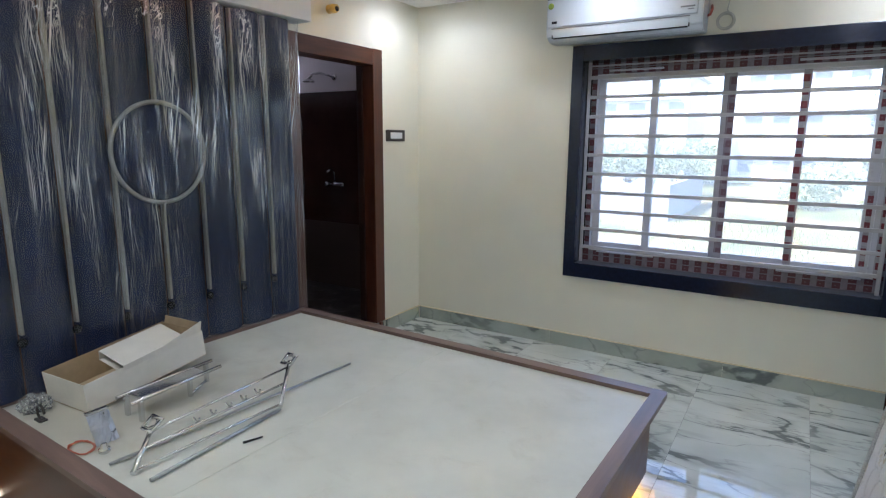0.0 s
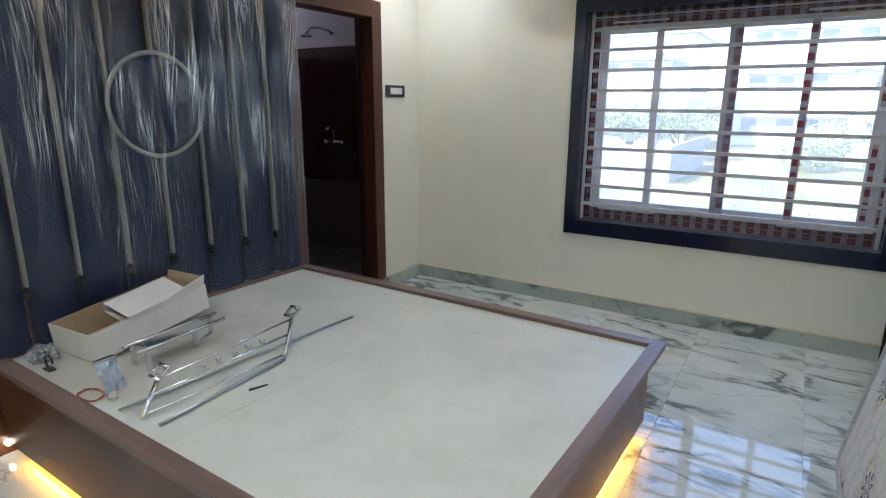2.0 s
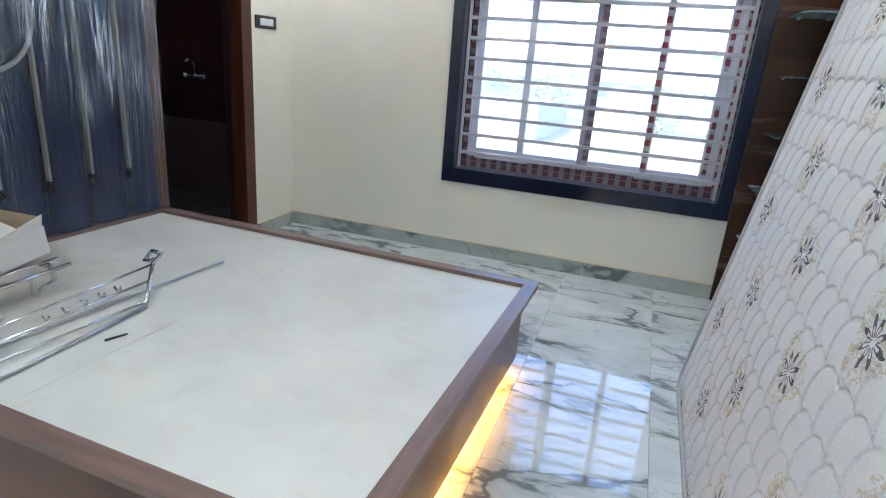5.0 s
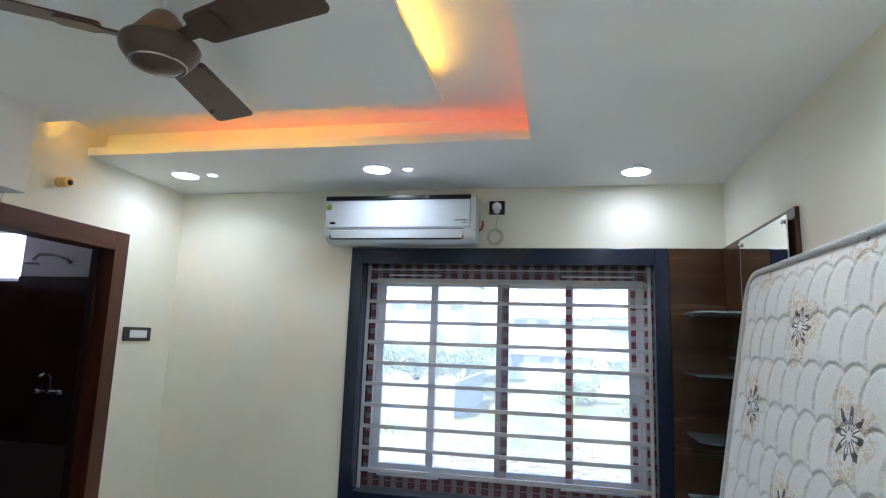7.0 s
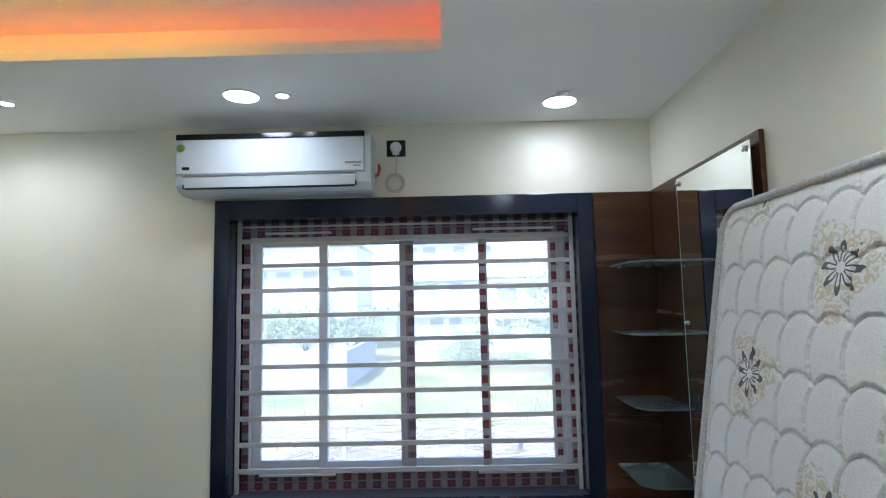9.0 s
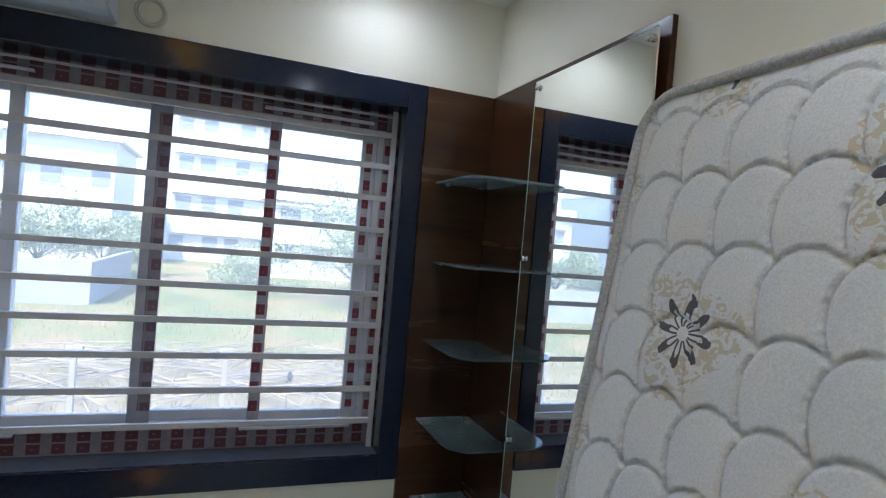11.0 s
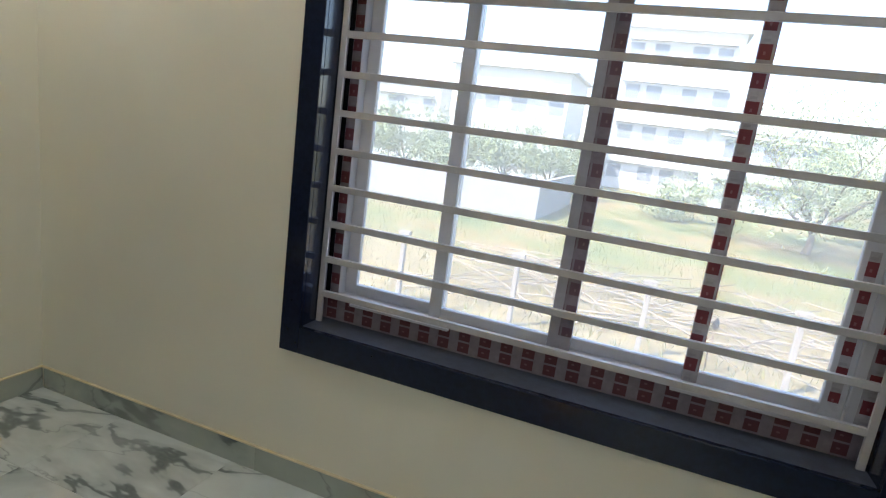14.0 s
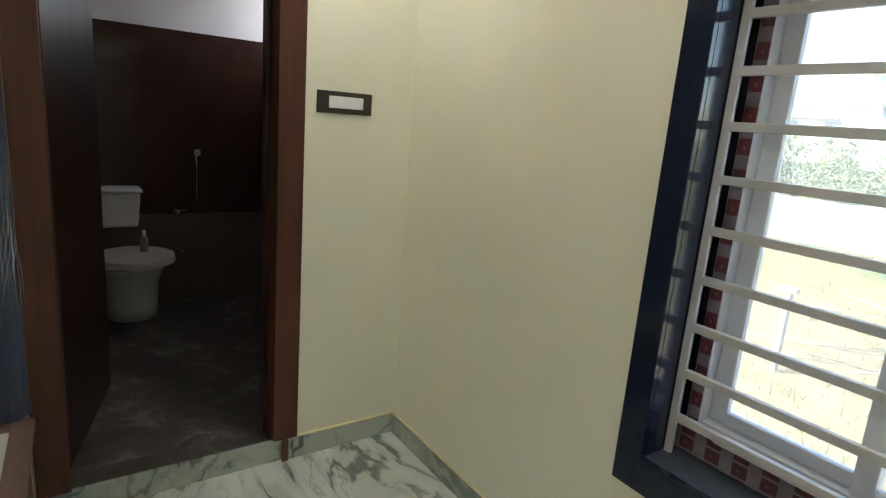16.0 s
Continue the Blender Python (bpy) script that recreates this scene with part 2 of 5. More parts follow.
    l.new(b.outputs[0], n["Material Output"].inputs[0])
    return m


WALL = paint("cream_wall_paint", (0.83, 0.80, 0.665))
CEIL = paint("white_ceiling_paint", (0.90, 0.89, 0.865), 0.5, 0.03)
MARBLE = marble("marble_floor_tile")
SKIRT = marble("marble_skirting", True, ((0.36, 0.40, 0.35), (0.50, 0.54, 0.47)), (0.09, 0.105, 0.10))
CAULK = plain("cream_wall_edge_filler", (0.72, 0.62, 0.40), 0.6, 0, 0.12, 20)
GRANITE = plain("dark_blue_granite", (0.010, 0.015, 0.034), 0.13, 0, 0.25, 40)
# lighter, bluer granite: the sky light on the sill is in its colour
SILL_SKYLIT = plain("skylit_granite_sill", (0.060, 0.070, 0.095), 0.42, 0, 0.3, 30)
GRILL = plain("white_grill_enamel", (0.52, 0.51, 0.52), 0.35, 0, 0.06, 30)
UPVC = plain("white_window_profile", (0.62, 0.62, 0.66), 0.3, 0, 0.05, 8)
STILE = plain("mauve_film_profile", (0.38, 0.37, 0.42), 0.35, 0, 0.12, 20)
TAPE_X = tape("printed_tape_across", "x", 0.0, (0.31, 0.27, 0.30), (0.12, 0.036, 0.048))
TAPE_Z = tape("printed_tape_upright", "z")
# same tape with the shade on this stile painted into base and ink
TAPE_SHADED = tape("printed_tape_shaded", "z", 0.0, (0.28, 0.24, 0.28), (0.15, 0.085, 0.11))
# darker colours hold the jamb's shadow on the left post
TAPE_POST = tape("printed_tape_post_shaded", "z", -0.015, (0.23, 0.20, 0.22), (0.12, 0.026, 0.035))
PANE = see_through("window_glass", (0.97, 0.98, 0.98), 1.25, 0.02, veil=0.20)
DOORWOOD = wood("teak_door_frame", (0.045, 0.013, 0.006), (0.125, 0.040, 0.018), 0.35, "z", 1.0)
DOORWOOD_Y = wood("teak_door_head", (0.045, 0.013, 0.006), (0.125, 0.040, 0.018), 0.35, "y", 1.0)
LEAF = wood("dark_door_laminate", (0.018, 0.008, 0.006), (0.045, 0.018, 0.012), 0.3, "z", 0.8)
PANEL = wood("brown_wall_laminate", (0.022, 0.009, 0.005), (0.092, 0.036, 0.013), 0.22, "x", 0.28)
PANEL_Y = wood("brown_wall_laminate_side", (0.022, 0.009, 0.005), (0.092, 0.036, 0.013), 0.22, "y", 0.28)
BEDWOOD = wood("brown_bed_laminate", (0.052, 0.018, 0.008), (0.145, 0.052, 0.022), 0.3, "x", 0.5)
RIM_X = wood("bed_rim_laminate", (0.105, 0.064, 0.048), (0.245, 0.160, 0.125), 0.34, "x", 0.8)
RIM_Y = wood("bed_rim_laminate_cross", (0.105, 0.064, 0.048), (0.245, 0.160, 0.125), 0.34, "y", 0.8)
k = Mat("white_platform_laminate", (0.74, 0.73, 0.67), 0.4)
kd = k.noise(k.obj(), 2.4, 6, 0.62)
ks = k.noise(k.obj((1, 1, 1), (3, 1, 0)), 7.0, 7, 0.7, 0.6)
kc = k.ramp(kd, [(0.32, (0.57, 0.565, 0.485)), (0.60, (0.65, 0.645, 0.56))])
kc = k.mix(k.ramp(ks, [(0.56, (0, 0, 0)), (0.76, (0.30, 0.30, 0.30))]), kc, (0.42, 0.38, 0.30))
# the board is browner and darker round the carton and the fittings
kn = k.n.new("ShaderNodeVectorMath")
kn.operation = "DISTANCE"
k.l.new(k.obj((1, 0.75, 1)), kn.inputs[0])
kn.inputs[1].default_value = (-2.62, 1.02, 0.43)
brown_patch = k.math("ADD", kn.outputs["Value"], k.math("MULTIPLY", k.math("SUBTRACT", ks, 0.5), 0.55))
kc = k.mix(k.ramp(brown_patch, [(0.22, (0.62, 0.62, 0.62)), (0.58, (0, 0, 0))]), kc, (0.33, 0.29, 0.215))
k.color(kc)
k.rough(k.math("MULTIPLY_ADD", ks, 0.35, 0.26))
BOARD = k.m
CHROME = plain("chrome", (0.72, 0.73, 0.74), 0.14, 1.0, 0.06, 20)
ALU = plain("brushed_aluminium_tube", (0.42, 0.43, 0.43), 0.4, 1.0, 0.08, 40)
BLACK = plain("black_plastic", (0.012, 0.012, 0.013), 0.14, 0, 0.1, 20)
BROWNPLATE = plain("dark_switch_plate", (0.035, 0.028, 0.022), 0.3, 0, 0.12, 30)
WHITEPL = plain("white_plastic", (0.78, 0.79, 0.80), 0.28, 0, 0.03, 8)
ACSHELL = plain("cool_white_glossy_shell", (0.66, 0.70, 0.73), 0.24, 0, 0.012, 2)
LED_END = glow("led_end_connector", (1.0, 0.80, 0.50), 2.2)
GREYPL = plain("grey_print", (0.22, 0.23, 0.25), 0.4, 0, 0.05, 8)
CABLE = plain("cream_cable", (0.55, 0.53, 0.46), 0.5, 0, 0.05, 20)
# the warm cove LED's yellow is painted into the cream plastic
DOME = plain("led_tinted_dome_plastic", (0.70, 0.50, 0.17), 0.4, 0, 0.06, 20)
STAR = plain("green_rating_label", (0.25, 0.36, 0.05), 0.5, 0, 0.2, 60)
GLASSEDGE = plain("green_glass_edge", (0.42, 0.56, 0.50), 0.12, 0, 0.1, 30)
COPPER = plain("red_insulated_pipe", (0.40, 0.09, 0.05), 0.5, 0, 0.1, 30)
ORANGE = plain("orange_wire", (0.42, 0.11, 0.06), 0.45, 0, 0.05, 30)
FOIL = plain("crinkled_silver_foil", (0.60, 0.62, 0.65), 0.30, 0.9, 0.10, 20, 0.08)
CARD_OUT = plain("white_carton", (0.66, 0.62, 0.54), 0.65, 0, 0.05, 12, 0.05)
CARD_IN = plain("kraft_carton_inside", (0.42, 0.31, 0.18), 0.75, 0, 0.08, 25, 0.08)
FAN = plain("brown_fan_enamel", (0.115, 0.075, 0.055), 0.3, 0.3, 0.1, 10)
FANGOLD = plain("bronze_fan_trim", (0.27, 0.16, 0.085), 0.3, 0.7, 0.1, 20)
FANRIM = plain("chrome_fan_ring", (0.55, 0.50, 0.46), 0.2, 1.0, 0.06, 20)
TILE_DARK = plain("dark_brown_bath_tile", (0.052, 0.024, 0.019), 0.16, 0, 0.25, 3, 0.03)
TILE_GREY = plain("grey_brown_bath_tile", (0.125, 0.092, 0.078), 0.5, 0, 0.06, 3, 0.03)
k = Mat("dusty_bath_floor", (0.075, 0.062, 0.052), 0.6)
kd = k.noise(k.obj(), 5.0, 6, 0.65, 0.6)
k.color(k.ramp(kd, [(0.42, (0.055, 0.045, 0.038)), (0.56, (0.085, 0.072, 0.062)), (0.70, (0.20, 0.18, 0.165))]))
k.bump(k.noise(k.obj(), 60, 4), 0.2, 0.003)
BATHFLOOR = k.m
BATHWALL = paint("white_bath_plaster", (0.82, 0.76, 0.77))
CERAMIC = plain("white_ceramic", (0.80, 0.79, 0.77), 0.12, 0, 0.03, 5)
SEATPL = plain("ivory_toilet_seat", (0.74, 0.66, 0.62), 0.25, 0, 0.03, 5)
VELVET = plain("navy_upholstery", (0.008, 0.017, 0.058), 0.7, 0, 0.35, 30, 0.15)
STRIP = plain("beige_metal_strip", (0.30, 0.285, 0.24), 0.35, 0.2, 0.1, 25)
RING = plain("beige_metal_ring", (0.40, 0.38, 0.33), 0.35, 0.2, 0.1, 25)
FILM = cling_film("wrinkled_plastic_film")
SHELFGLASS = see_through("green_shelf_glass", (0.62, 0.80, 0.78), 1.5, 0.08, 0.35)
CLEARBAG = see_through("clear_plastic_bag", (0.95, 0.955, 0.945), 1.4, 0.12, 0.14)
k = Mat("silvered_mirror", (0.86, 0.89, 0.88), 0.015, 1.0)
MIRROR = k.m
PIPING = plain("grey_piping_cord", (0.42, 0.42, 0.40), 0.7, 0, 0.3, 160, 0.3)
GROUT = plain("tile_joint", (0.42, 0.42, 0.40), 0.8)
LAMPGLASS = glow("downlight_diffuser", (1.0, 0.99, 0.97), 5.0)
LED_WARM = glow("warm_led_strip", (1.0, 0.49, 0.025), 4.6)
LED_BED = glow("bed_led_strip", (1.0, 0.43, 0.03), 7.5)
LED_RED = glow("red_led_strip", (1.0, 0.10, 0.03), 0.75)


# ---- building helpers ----
def bm_box(x0, x1, y0, y1, z0, z1, bevel=0.0, seg=2, bm=None):
    own = bm is None
    bm = bm or bmesh.new()
    r = bmesh.ops.create_cube(bm, size=1)
    vs = r["verts"]
    for v in vs:
        v.co = Vector(((x0 + x1) / 2 + v.co.x * (x1 - x0), (y0 + y1) / 2 + v.co.y * (y1 - y0), (z0 + z1) / 2 + v.co.z * (z1 - z0)))
    if bevel and own:
        bmesh.ops.bevel(bm, geom=bm.edges[:], offset=bevel, segments=seg, affect="EDGES", profile=0.5)
    return bm


def bm_boxes(rows):
    bm = bmesh.new()
    for r in rows:
        bm_box(*r, bm=bm)
    return bm


def bm_tube(points, radius, sides=10, closed=False, bm=None):
    """A round tube along a line of points; radius may be one number or one for each point."""
    bm = bm or bmesh.new()
    pts = [Vector(p) for p in points]
    rings = []
    n = len(pts)
    rad = radius if isinstance(radius, (list, tuple)) else [radius] * n
    prev = None
    for i, p in enumerate(pts):
        a = pts[(i - 1) % n] if (closed or i > 0) else p
        b = pts[(i + 1) % n] if (closed or i < n - 1) else p
        d = (b - a).normalized()
        if prev is None:
            u = d.orthogonal().normalized()
        else:
            u = (prev - d * prev.dot(d)).normalized()
        prev = u
        w = d.cross(u)
        rings.append([bm.verts.new(p + (u * math.cos(2 * math.pi * j / sides) + w * math.sin(2 * math.pi * j / sides)) * rad[i]) for j in range(sides)])
    for i in range(n if closed else n - 1):
        r0, r1 = rings[i], rings[(i + 1) % n]
        for j in range(sides):
            bm.faces.new((r0[j], r0[(j + 1) % sides], r1[(j + 1) % sides], r1[j]))
    if not closed:
        bm.faces.new(rings[0][::-1])
        bm.faces.new(rings[-1])
    for f in bm.faces:
        f.smooth = len(f.verts) == 4
    return bm


def bm_lathe(profile, centre, axis="z", sides=28, bm=None):
    """Turn a profile of (radius, height) round an axis through centre."""
    bm = bm or bmesh.new()
    c = Vector(centre)
    ex = {"z": (Vector((1, 0, 0)), Vector((0, 1, 0)), Vector((0, 0, 1))),
          "x": (Vector((0, 1, 0)), Vector((0, 0, 1)), Vector((1, 0, 0))),
          "y": (Vector((0, 0, 1)), Vector((1, 0, 0)), Vector((0, 1, 0)))}[axis]
    rings = []
    for r, h in profile:
        rings.append([bm.verts.new(c + ex[0] * (r * math.cos(2 * math.pi * j / sides)) + ex[1] * (r * math.sin(2 * math.pi * j / sides)) + ex[2] * h) for j in range(sides)])
    for a, b in zip(rings, rings[1:]):
        for j in range(sides):
            bm.faces.new((a[j], a[(j + 1) % sides], b[(j + 1) % sides], b[j])).smooth = True
    bm.faces.new(rings[0][::-1])
    bm.faces.new(rings[-1])
    bmesh.ops.recalc_face_normals(bm, faces=bm.faces[:])
    return bm


def bm_prism(outline, z0, z1, bm=None, turn=None):
    """An outline of (x, y) pulled from z0 to z1; turn maps the points."""
    bm = bm or bmesh.new()
    f = turn or (lambda p: p)
    lo = [bm.verts.new(f(Vector((x, y, z0)))) for x, y in outline]
    hi = [bm.verts.new(f(Vector((x, y, z1)))) for x, y in outline]
    n = len(outline)
    for i in range(n):
        bm.faces.new((lo[i], lo[(i + 1) % n], hi[(i + 1) % n], hi[i]))
    bm.faces.new(lo[::-1])
    bm.faces.new(hi)
    bmesh.ops.recalc_face_normals(bm, faces=bm.faces[:])
    return bm


def mesh_of(name, bm, material):
    me = bpy.data.meshes.new(name)
    bm.to_mesh(me)
    bm.free()
    for m in material if isinstance(material, (list, tuple)) else [material]:
        me.materials.append(m)
    return me


def thing(name, base, label, category, group="", kind=""):
    ob = new(name)
    ob.empty_display_size = 0.1
    ob.matrix_basis = base if isinstance(base, Matrix) else Matrix.Translation(base)
    return tagged(ob, label, category, group, kind)


def part(name, bm, material, parent, label=""):
    """Link a bmesh, in world coordinates, as one mesh under a thing or a part."""
    ob = new(name, mesh_of(name, bm, material))
    ob.parent = parent
    if parent.type == "EMPTY":
        ob.matrix_parent_inverse = parent.matrix_basis.inverted()
    return tagged(ob, label)


def local_part(name, bm, material, parent, label=""):
    """The same for a bmesh in its thing's own coordinates."""
    ob = new(name, mesh_of(name, bm, material))
    ob.parent = parent
    return tagged(ob, label)


def solo(name, bm, material, label, category, group="", kind=""):
    return tagged(new(name, mesh_of(name, bm, material)), label, category, group, kind)


def rounded(x0, x1, y0, y1, r, n=5, corners=(1, 1, 1, 1)):
    """Outline of a rectangle with rounded corners, from the lower left, anticlockwise."""
    out = []
    for i, (cx, cy, a0) in enumerate(((x0, y0, 180), (x1, y0, 270), (x1, y1, 0), (x0, y1, 90))):
        if not corners[i]:
            out.append((cx, cy))
            continue
        mx, my = (cx + r if cx == x0 else cx - r), (cy + r if cy == y0 else cy - r)
        for j in range(n + 1):
            a = radians(a0 + 90 * j / n)
            out.append((mx + r * math.cos(a), my + r * math.sin(a)))
    return out


# ---- the plan, in metres ----
XW, XE, YN, YS = -3.10, 0.488, 4.20, -1.00      # inner faces of the room's walls
CEIL_Z, SLAB_Z = 2.556, 2.72
WIN = (-1.742, 0.10, 0.634, 2.075)               # hole in the north wall
DOOR = (2.79, 3.68, 2.14)                       # hole in the west wall
BX, BYN, BZ = -5.30, 4.42, 0.08                 # bathroom: west face, north face, floor

# ---- large structure ----
solo("wall_north", bm_boxes([
    (XW - 0.12, WIN[0], YN, YN + 0.23, -0.1, 2.85), (WIN[1], XE + 0.12, YN, YN + 0.23, -0.1, 2.85),
    (WIN[0], WIN[1], YN, YN + 0.23, -0.1, WIN[2]), (WIN[0], WIN[1], YN, YN + 0.23, WIN[3], 2.85)]),
    WALL, "cream painted plaster wall with a wide window opening", "wall", kind="structure")
solo("wall_west", bm_boxes([
    (XW - 0.12, XW, YS - 0.12, DOOR[0], -0.1, 2.85), (XW - 0.12, XW, DOOR[1], YN, -0.1, 2.85),
    (XW - 0.12, XW, DOOR[0], DOOR[1], DOOR[2], 2.85)]),
    WALL, "cream painted plaster wall behind the bed, with a bathroom doorway", "wall", kind="structure")
solo("wall_east", bm_box(XE, XE + 0.12, YS - 0.12, YN, -0.1, 2.85), WALL, "cream painted plaster wall behind the mattress", "wall", kind="structure")
solo("wall_south", bm_box(XW, XE, YS - 0.12, YS, -0.1, 2.85), WALL, "plain cream painted plaster wall", "wall", kind="structure")

TX, TY0, TY1 = -0.59, 0.78, 3.326                # tray opening
LIP = 2.603
ceil_bm = bm_boxes([
    (XW, XE, TY1, YN, CEIL_Z, CEIL_Z + 0.015), (TX, XE, YS, TY1, CEIL_Z, CEIL_Z + 0.015), (XW, TX, YS, TY0, CEIL_Z, CEIL_Z + 0.015),
    (XW, TX + 0.03, TY1, TY1 + 0.03, CEIL_Z + 0.015, LIP), (TX, TX + 0.03, TY0, TY1, CEIL_Z + 0.015, LIP), (XW, TX, TY0 - 0.03, TY0, CEIL_Z + 0.015, LIP),
    (XW, XE, TY1 + 0.12, TY1 + 0.16, CEIL_Z + 0.015, SLAB_Z), (TX + 0.12, TX + 0.16, TY0 - 0.12, TY1 + 0.12, CEIL_Z + 0.015, SLAB_Z),
    (XW, TX + 0.12, TY0 - 0.16, TY0 - 0.12, CEIL_Z + 0.015, SLAB_Z),
    (XW, XE, YS, YN, SLAB_Z, SLAB_Z + 0.08)])
solo("ceiling", ceil_bm, CEIL, "white false ceiling with a stepped cove tray", "ceiling", kind="structure")
solo("ceiling_centre_panel", bm_box(XW, -0.962, 1.09, 3.016, 2.634, 2.658), CEIL, "white dropped ceiling panel holding the fan", "ceiling", kind="structure")
solo("pelmet_beam", bm_box(XW, -2.95, 0.88, 2.855, 2.21, 2.634, 0.004), CEIL, "white boxed beam above the upholstered headboard", "beam", kind="structure")

# bathroom shell
solo("bathroom_wall_west", bm_boxes([(BX - 0.1, BX, 2.62, BYN, 0, 2.55)]), BATHWALL, "white plaster above dark tiles in the bathroom", "wall", kind="structure")
solo("bathroom_wall_south", bm_boxes([(BX - 0.1, XW - 0.12, 2.5, 2.62, 0, 2.55)]), BATHWALL, "white plaster above dark tiles in the bathroom", "wall", kind="structure")
VENT = (-5.20, -4.67, 1.93, 2.36)
solo("bathroom_wall_north", bm_boxes([
    (BX - 0.1, VENT[0], BYN, BYN + 0.15, 0, 2.55), (VENT[1], XW - 0.12, BYN, BYN + 0.15, 0, 2.55),
    (VENT[0], VENT[1], BYN, BYN + 0.15, 0, VENT[2]), (VENT[0], VENT[1], BYN, BYN + 0.15, VENT[3], 2.55)]),
    BATHWALL, "white plaster with a small ventilator opening", "wall", kind="structure")
solo("bathroom_ceiling", bm_box(BX - 0.1, XW - 0.12, 2.5, BYN + 0.15, 2.55, 2.65), BATHWALL, "plain white bathroom ceiling", "ceiling", kind="structure")
solo("bathroom_floor", bm_boxes([(BX, XW - 0.12, 2.62, BYN, 0.0, BZ), (XW - 0.12, XW - 0.012, 2.80, 3.66, 0.0, 0.100)]), BATHFLOOR, "rough dark grey dusty bathroom floor", "floor", kind="structure")

# bathroom tile cladding
TM, TT = 0.72, 1.97
for nm, mat, z0, z1 in (("bathroom_tiles_lower", TILE_GREY, BZ, TM), ("bathroom_tiles_upper", TILE_DARK, TM, TT)):
    up = VENT[2] if z1 > 1.5 else z1
    solo(nm, bm_boxes([
        (BX, BX + 0.012, 2.632, BYN - 0.012, z0, z1), (BX, XW - 0.122, 2.62, 2.632, z0, z1),
        (BX, VENT[0], BYN - 0.012, BYN, z0, z1), (VENT[0], VENT[1], BYN - 0.012, BYN, z0, up), (VENT[1], XW - 0.122, BYN - 0.012, BYN, z0, z1)]),
        mat, "dark glossy bathroom wall tiles", "tiles", kind="structure")

# ---- window in the north wall ----
win = thing("window_1", ((WIN[0] + WIN[1]) / 2, YN, WIN[2]), "wide white sliding window in a dark blue granite surround", "window", kind="structure")
OX0, OX1, OZ0, OZ1 = -1.797, 0.169, 0.548, 2.163
IX0, IX1, IZ0, IZ1 = -1.717, 0.087, 0.649, 2.060
FY = YN - 0.022
for nm, r in (("surround_jamb", (OX0, IX0, FY, YN, OZ0, OZ1)), ("surround_jamb", (IX1, OX1, FY, YN, OZ0, OZ1)),
              ("surround_head", (IX0, IX1, FY, YN, IZ1, OZ1)), ("surround_apron", (IX0, IX1, FY, YN, OZ0, IZ0))):
    part(nm, bm_box(*r, 0.003), GRANITE, win, "polished dark blue granite")
RY = 4.335
part("reveal", bm_box(WIN[0] - 0.0, IX0, YN, RY, IZ0 - 0.015, IZ1 + 0.013), GRANITE, win)
part("reveal", bm_box(IX1, WIN[1], YN, RY, IZ0 - 0.015, IZ1 + 0.013), GRANITE, win)
part("reveal", bm_box(IX0, IX1, YN, RY, IZ1, IZ1 + 0.013), GRANITE, win)
part("window_sill", bm_box(IX0, IX1, YN, RY, IZ0 - 0.015, IZ0), SILL_SKYLIT, win, "dark granite sill with sky light put into its colour")
# outer profile, wrapped in printed tape
GY0, GY1 = 4.345, 4.415
part("window_frame", bm_box(WIN[0], WIN[1], GY0, GY1, 0.634, 0.728, 0.004), TAPE_X, win, "frame rail covered with red printed tape")
part("window_frame", bm_box(WIN[0], WIN[1], GY0, GY1, 1.985, 2.075, 0.004), TAPE_X, win, "frame rail covered with red printed tape")
part("window_frame", bm_box(WIN[0], -1.660, GY0, GY1, 0.728, 1.985, 0.004), UPVC, win, "white frame post")
part("tape_strip", bm_box(-1.698, -1.664, GY0 - 0.0015, GY0, 0.728, 1.985), TAPE_POST, win, "red printed tape left on the frame post")
# added black strip in place of the dark gap of a deeper reveal
part("dark_gap_strip", bm_box(IX0, -1.699, GY0 - 0.006, GY0 - 0.001, 0.728, 1.985), BLACK, win, "black strip standing in for the dark gap beside the frame post")
part("window_frame", bm_box(0.015, WIN[1], GY0, GY1, 0.728, 1.985, 0.004), UPVC, win, "white frame post")
part("tape_strip", bm_box(0.043, 0.085, GY0 - 0.0015, GY0, 0.728, 1.985), TAPE_Z, win, "red printed tape left on the frame post")
part("track", bm_box(-1.660, 0.015, 4.352, 4.41, 0.728, 0.752, 0.003), UPVC, win)
part("track", bm_box(-1.660, 0.015, 4.352, 4.41, 1.962, 1.985, 0.003), UPVC, win)


def sash(x0, x1, y, lm, rm, lw, rw):
    """One sliding sash: two stiles, two rails, one pane."""
    s = part("sash", bm_box(x0, x0 + lw, y, y + 0.026, 0.752, 1.962, 0.003), lm, win)
    part("stile", bm_box(x1 - rw, x1, y, y + 0.026, 0.752, 1.962, 0.003), rm, s)
    part("rail", bm_box(x0 + lw, x1 - rw, y, y + 0.026, 0.752, 0.790, 0.003), UPVC, s)
    part("rail", bm_box(x0 + lw, x1 - rw, y, y + 0.026, 1.935, 1.962, 0.003), UPVC, s)
    p = part("pane", bm_box(x0 + lw, x1 - rw, y + 0.010, y + 0.015, 0.790, 1.935), PANE, s, "clear dusty window glass")
    p.visible_shadow = False


sash(-1.660, -1.246, 4.386, UPVC, UPVC, 0.048, 0.022)
sash(-1.292, -0.776, 4.354, UPVC, STILE, 0.047, 0.078)
part("tape_strip", bm_box(-0.820, -0.777, 4.3525, 4.354, 0.80, 1.93), TAPE_SHADED, win, "printed tape left on a stile, shade put into its colours")
sash(-0.826, -0.378, 4.386, UPVC, UPVC, 0.022, 0.022)
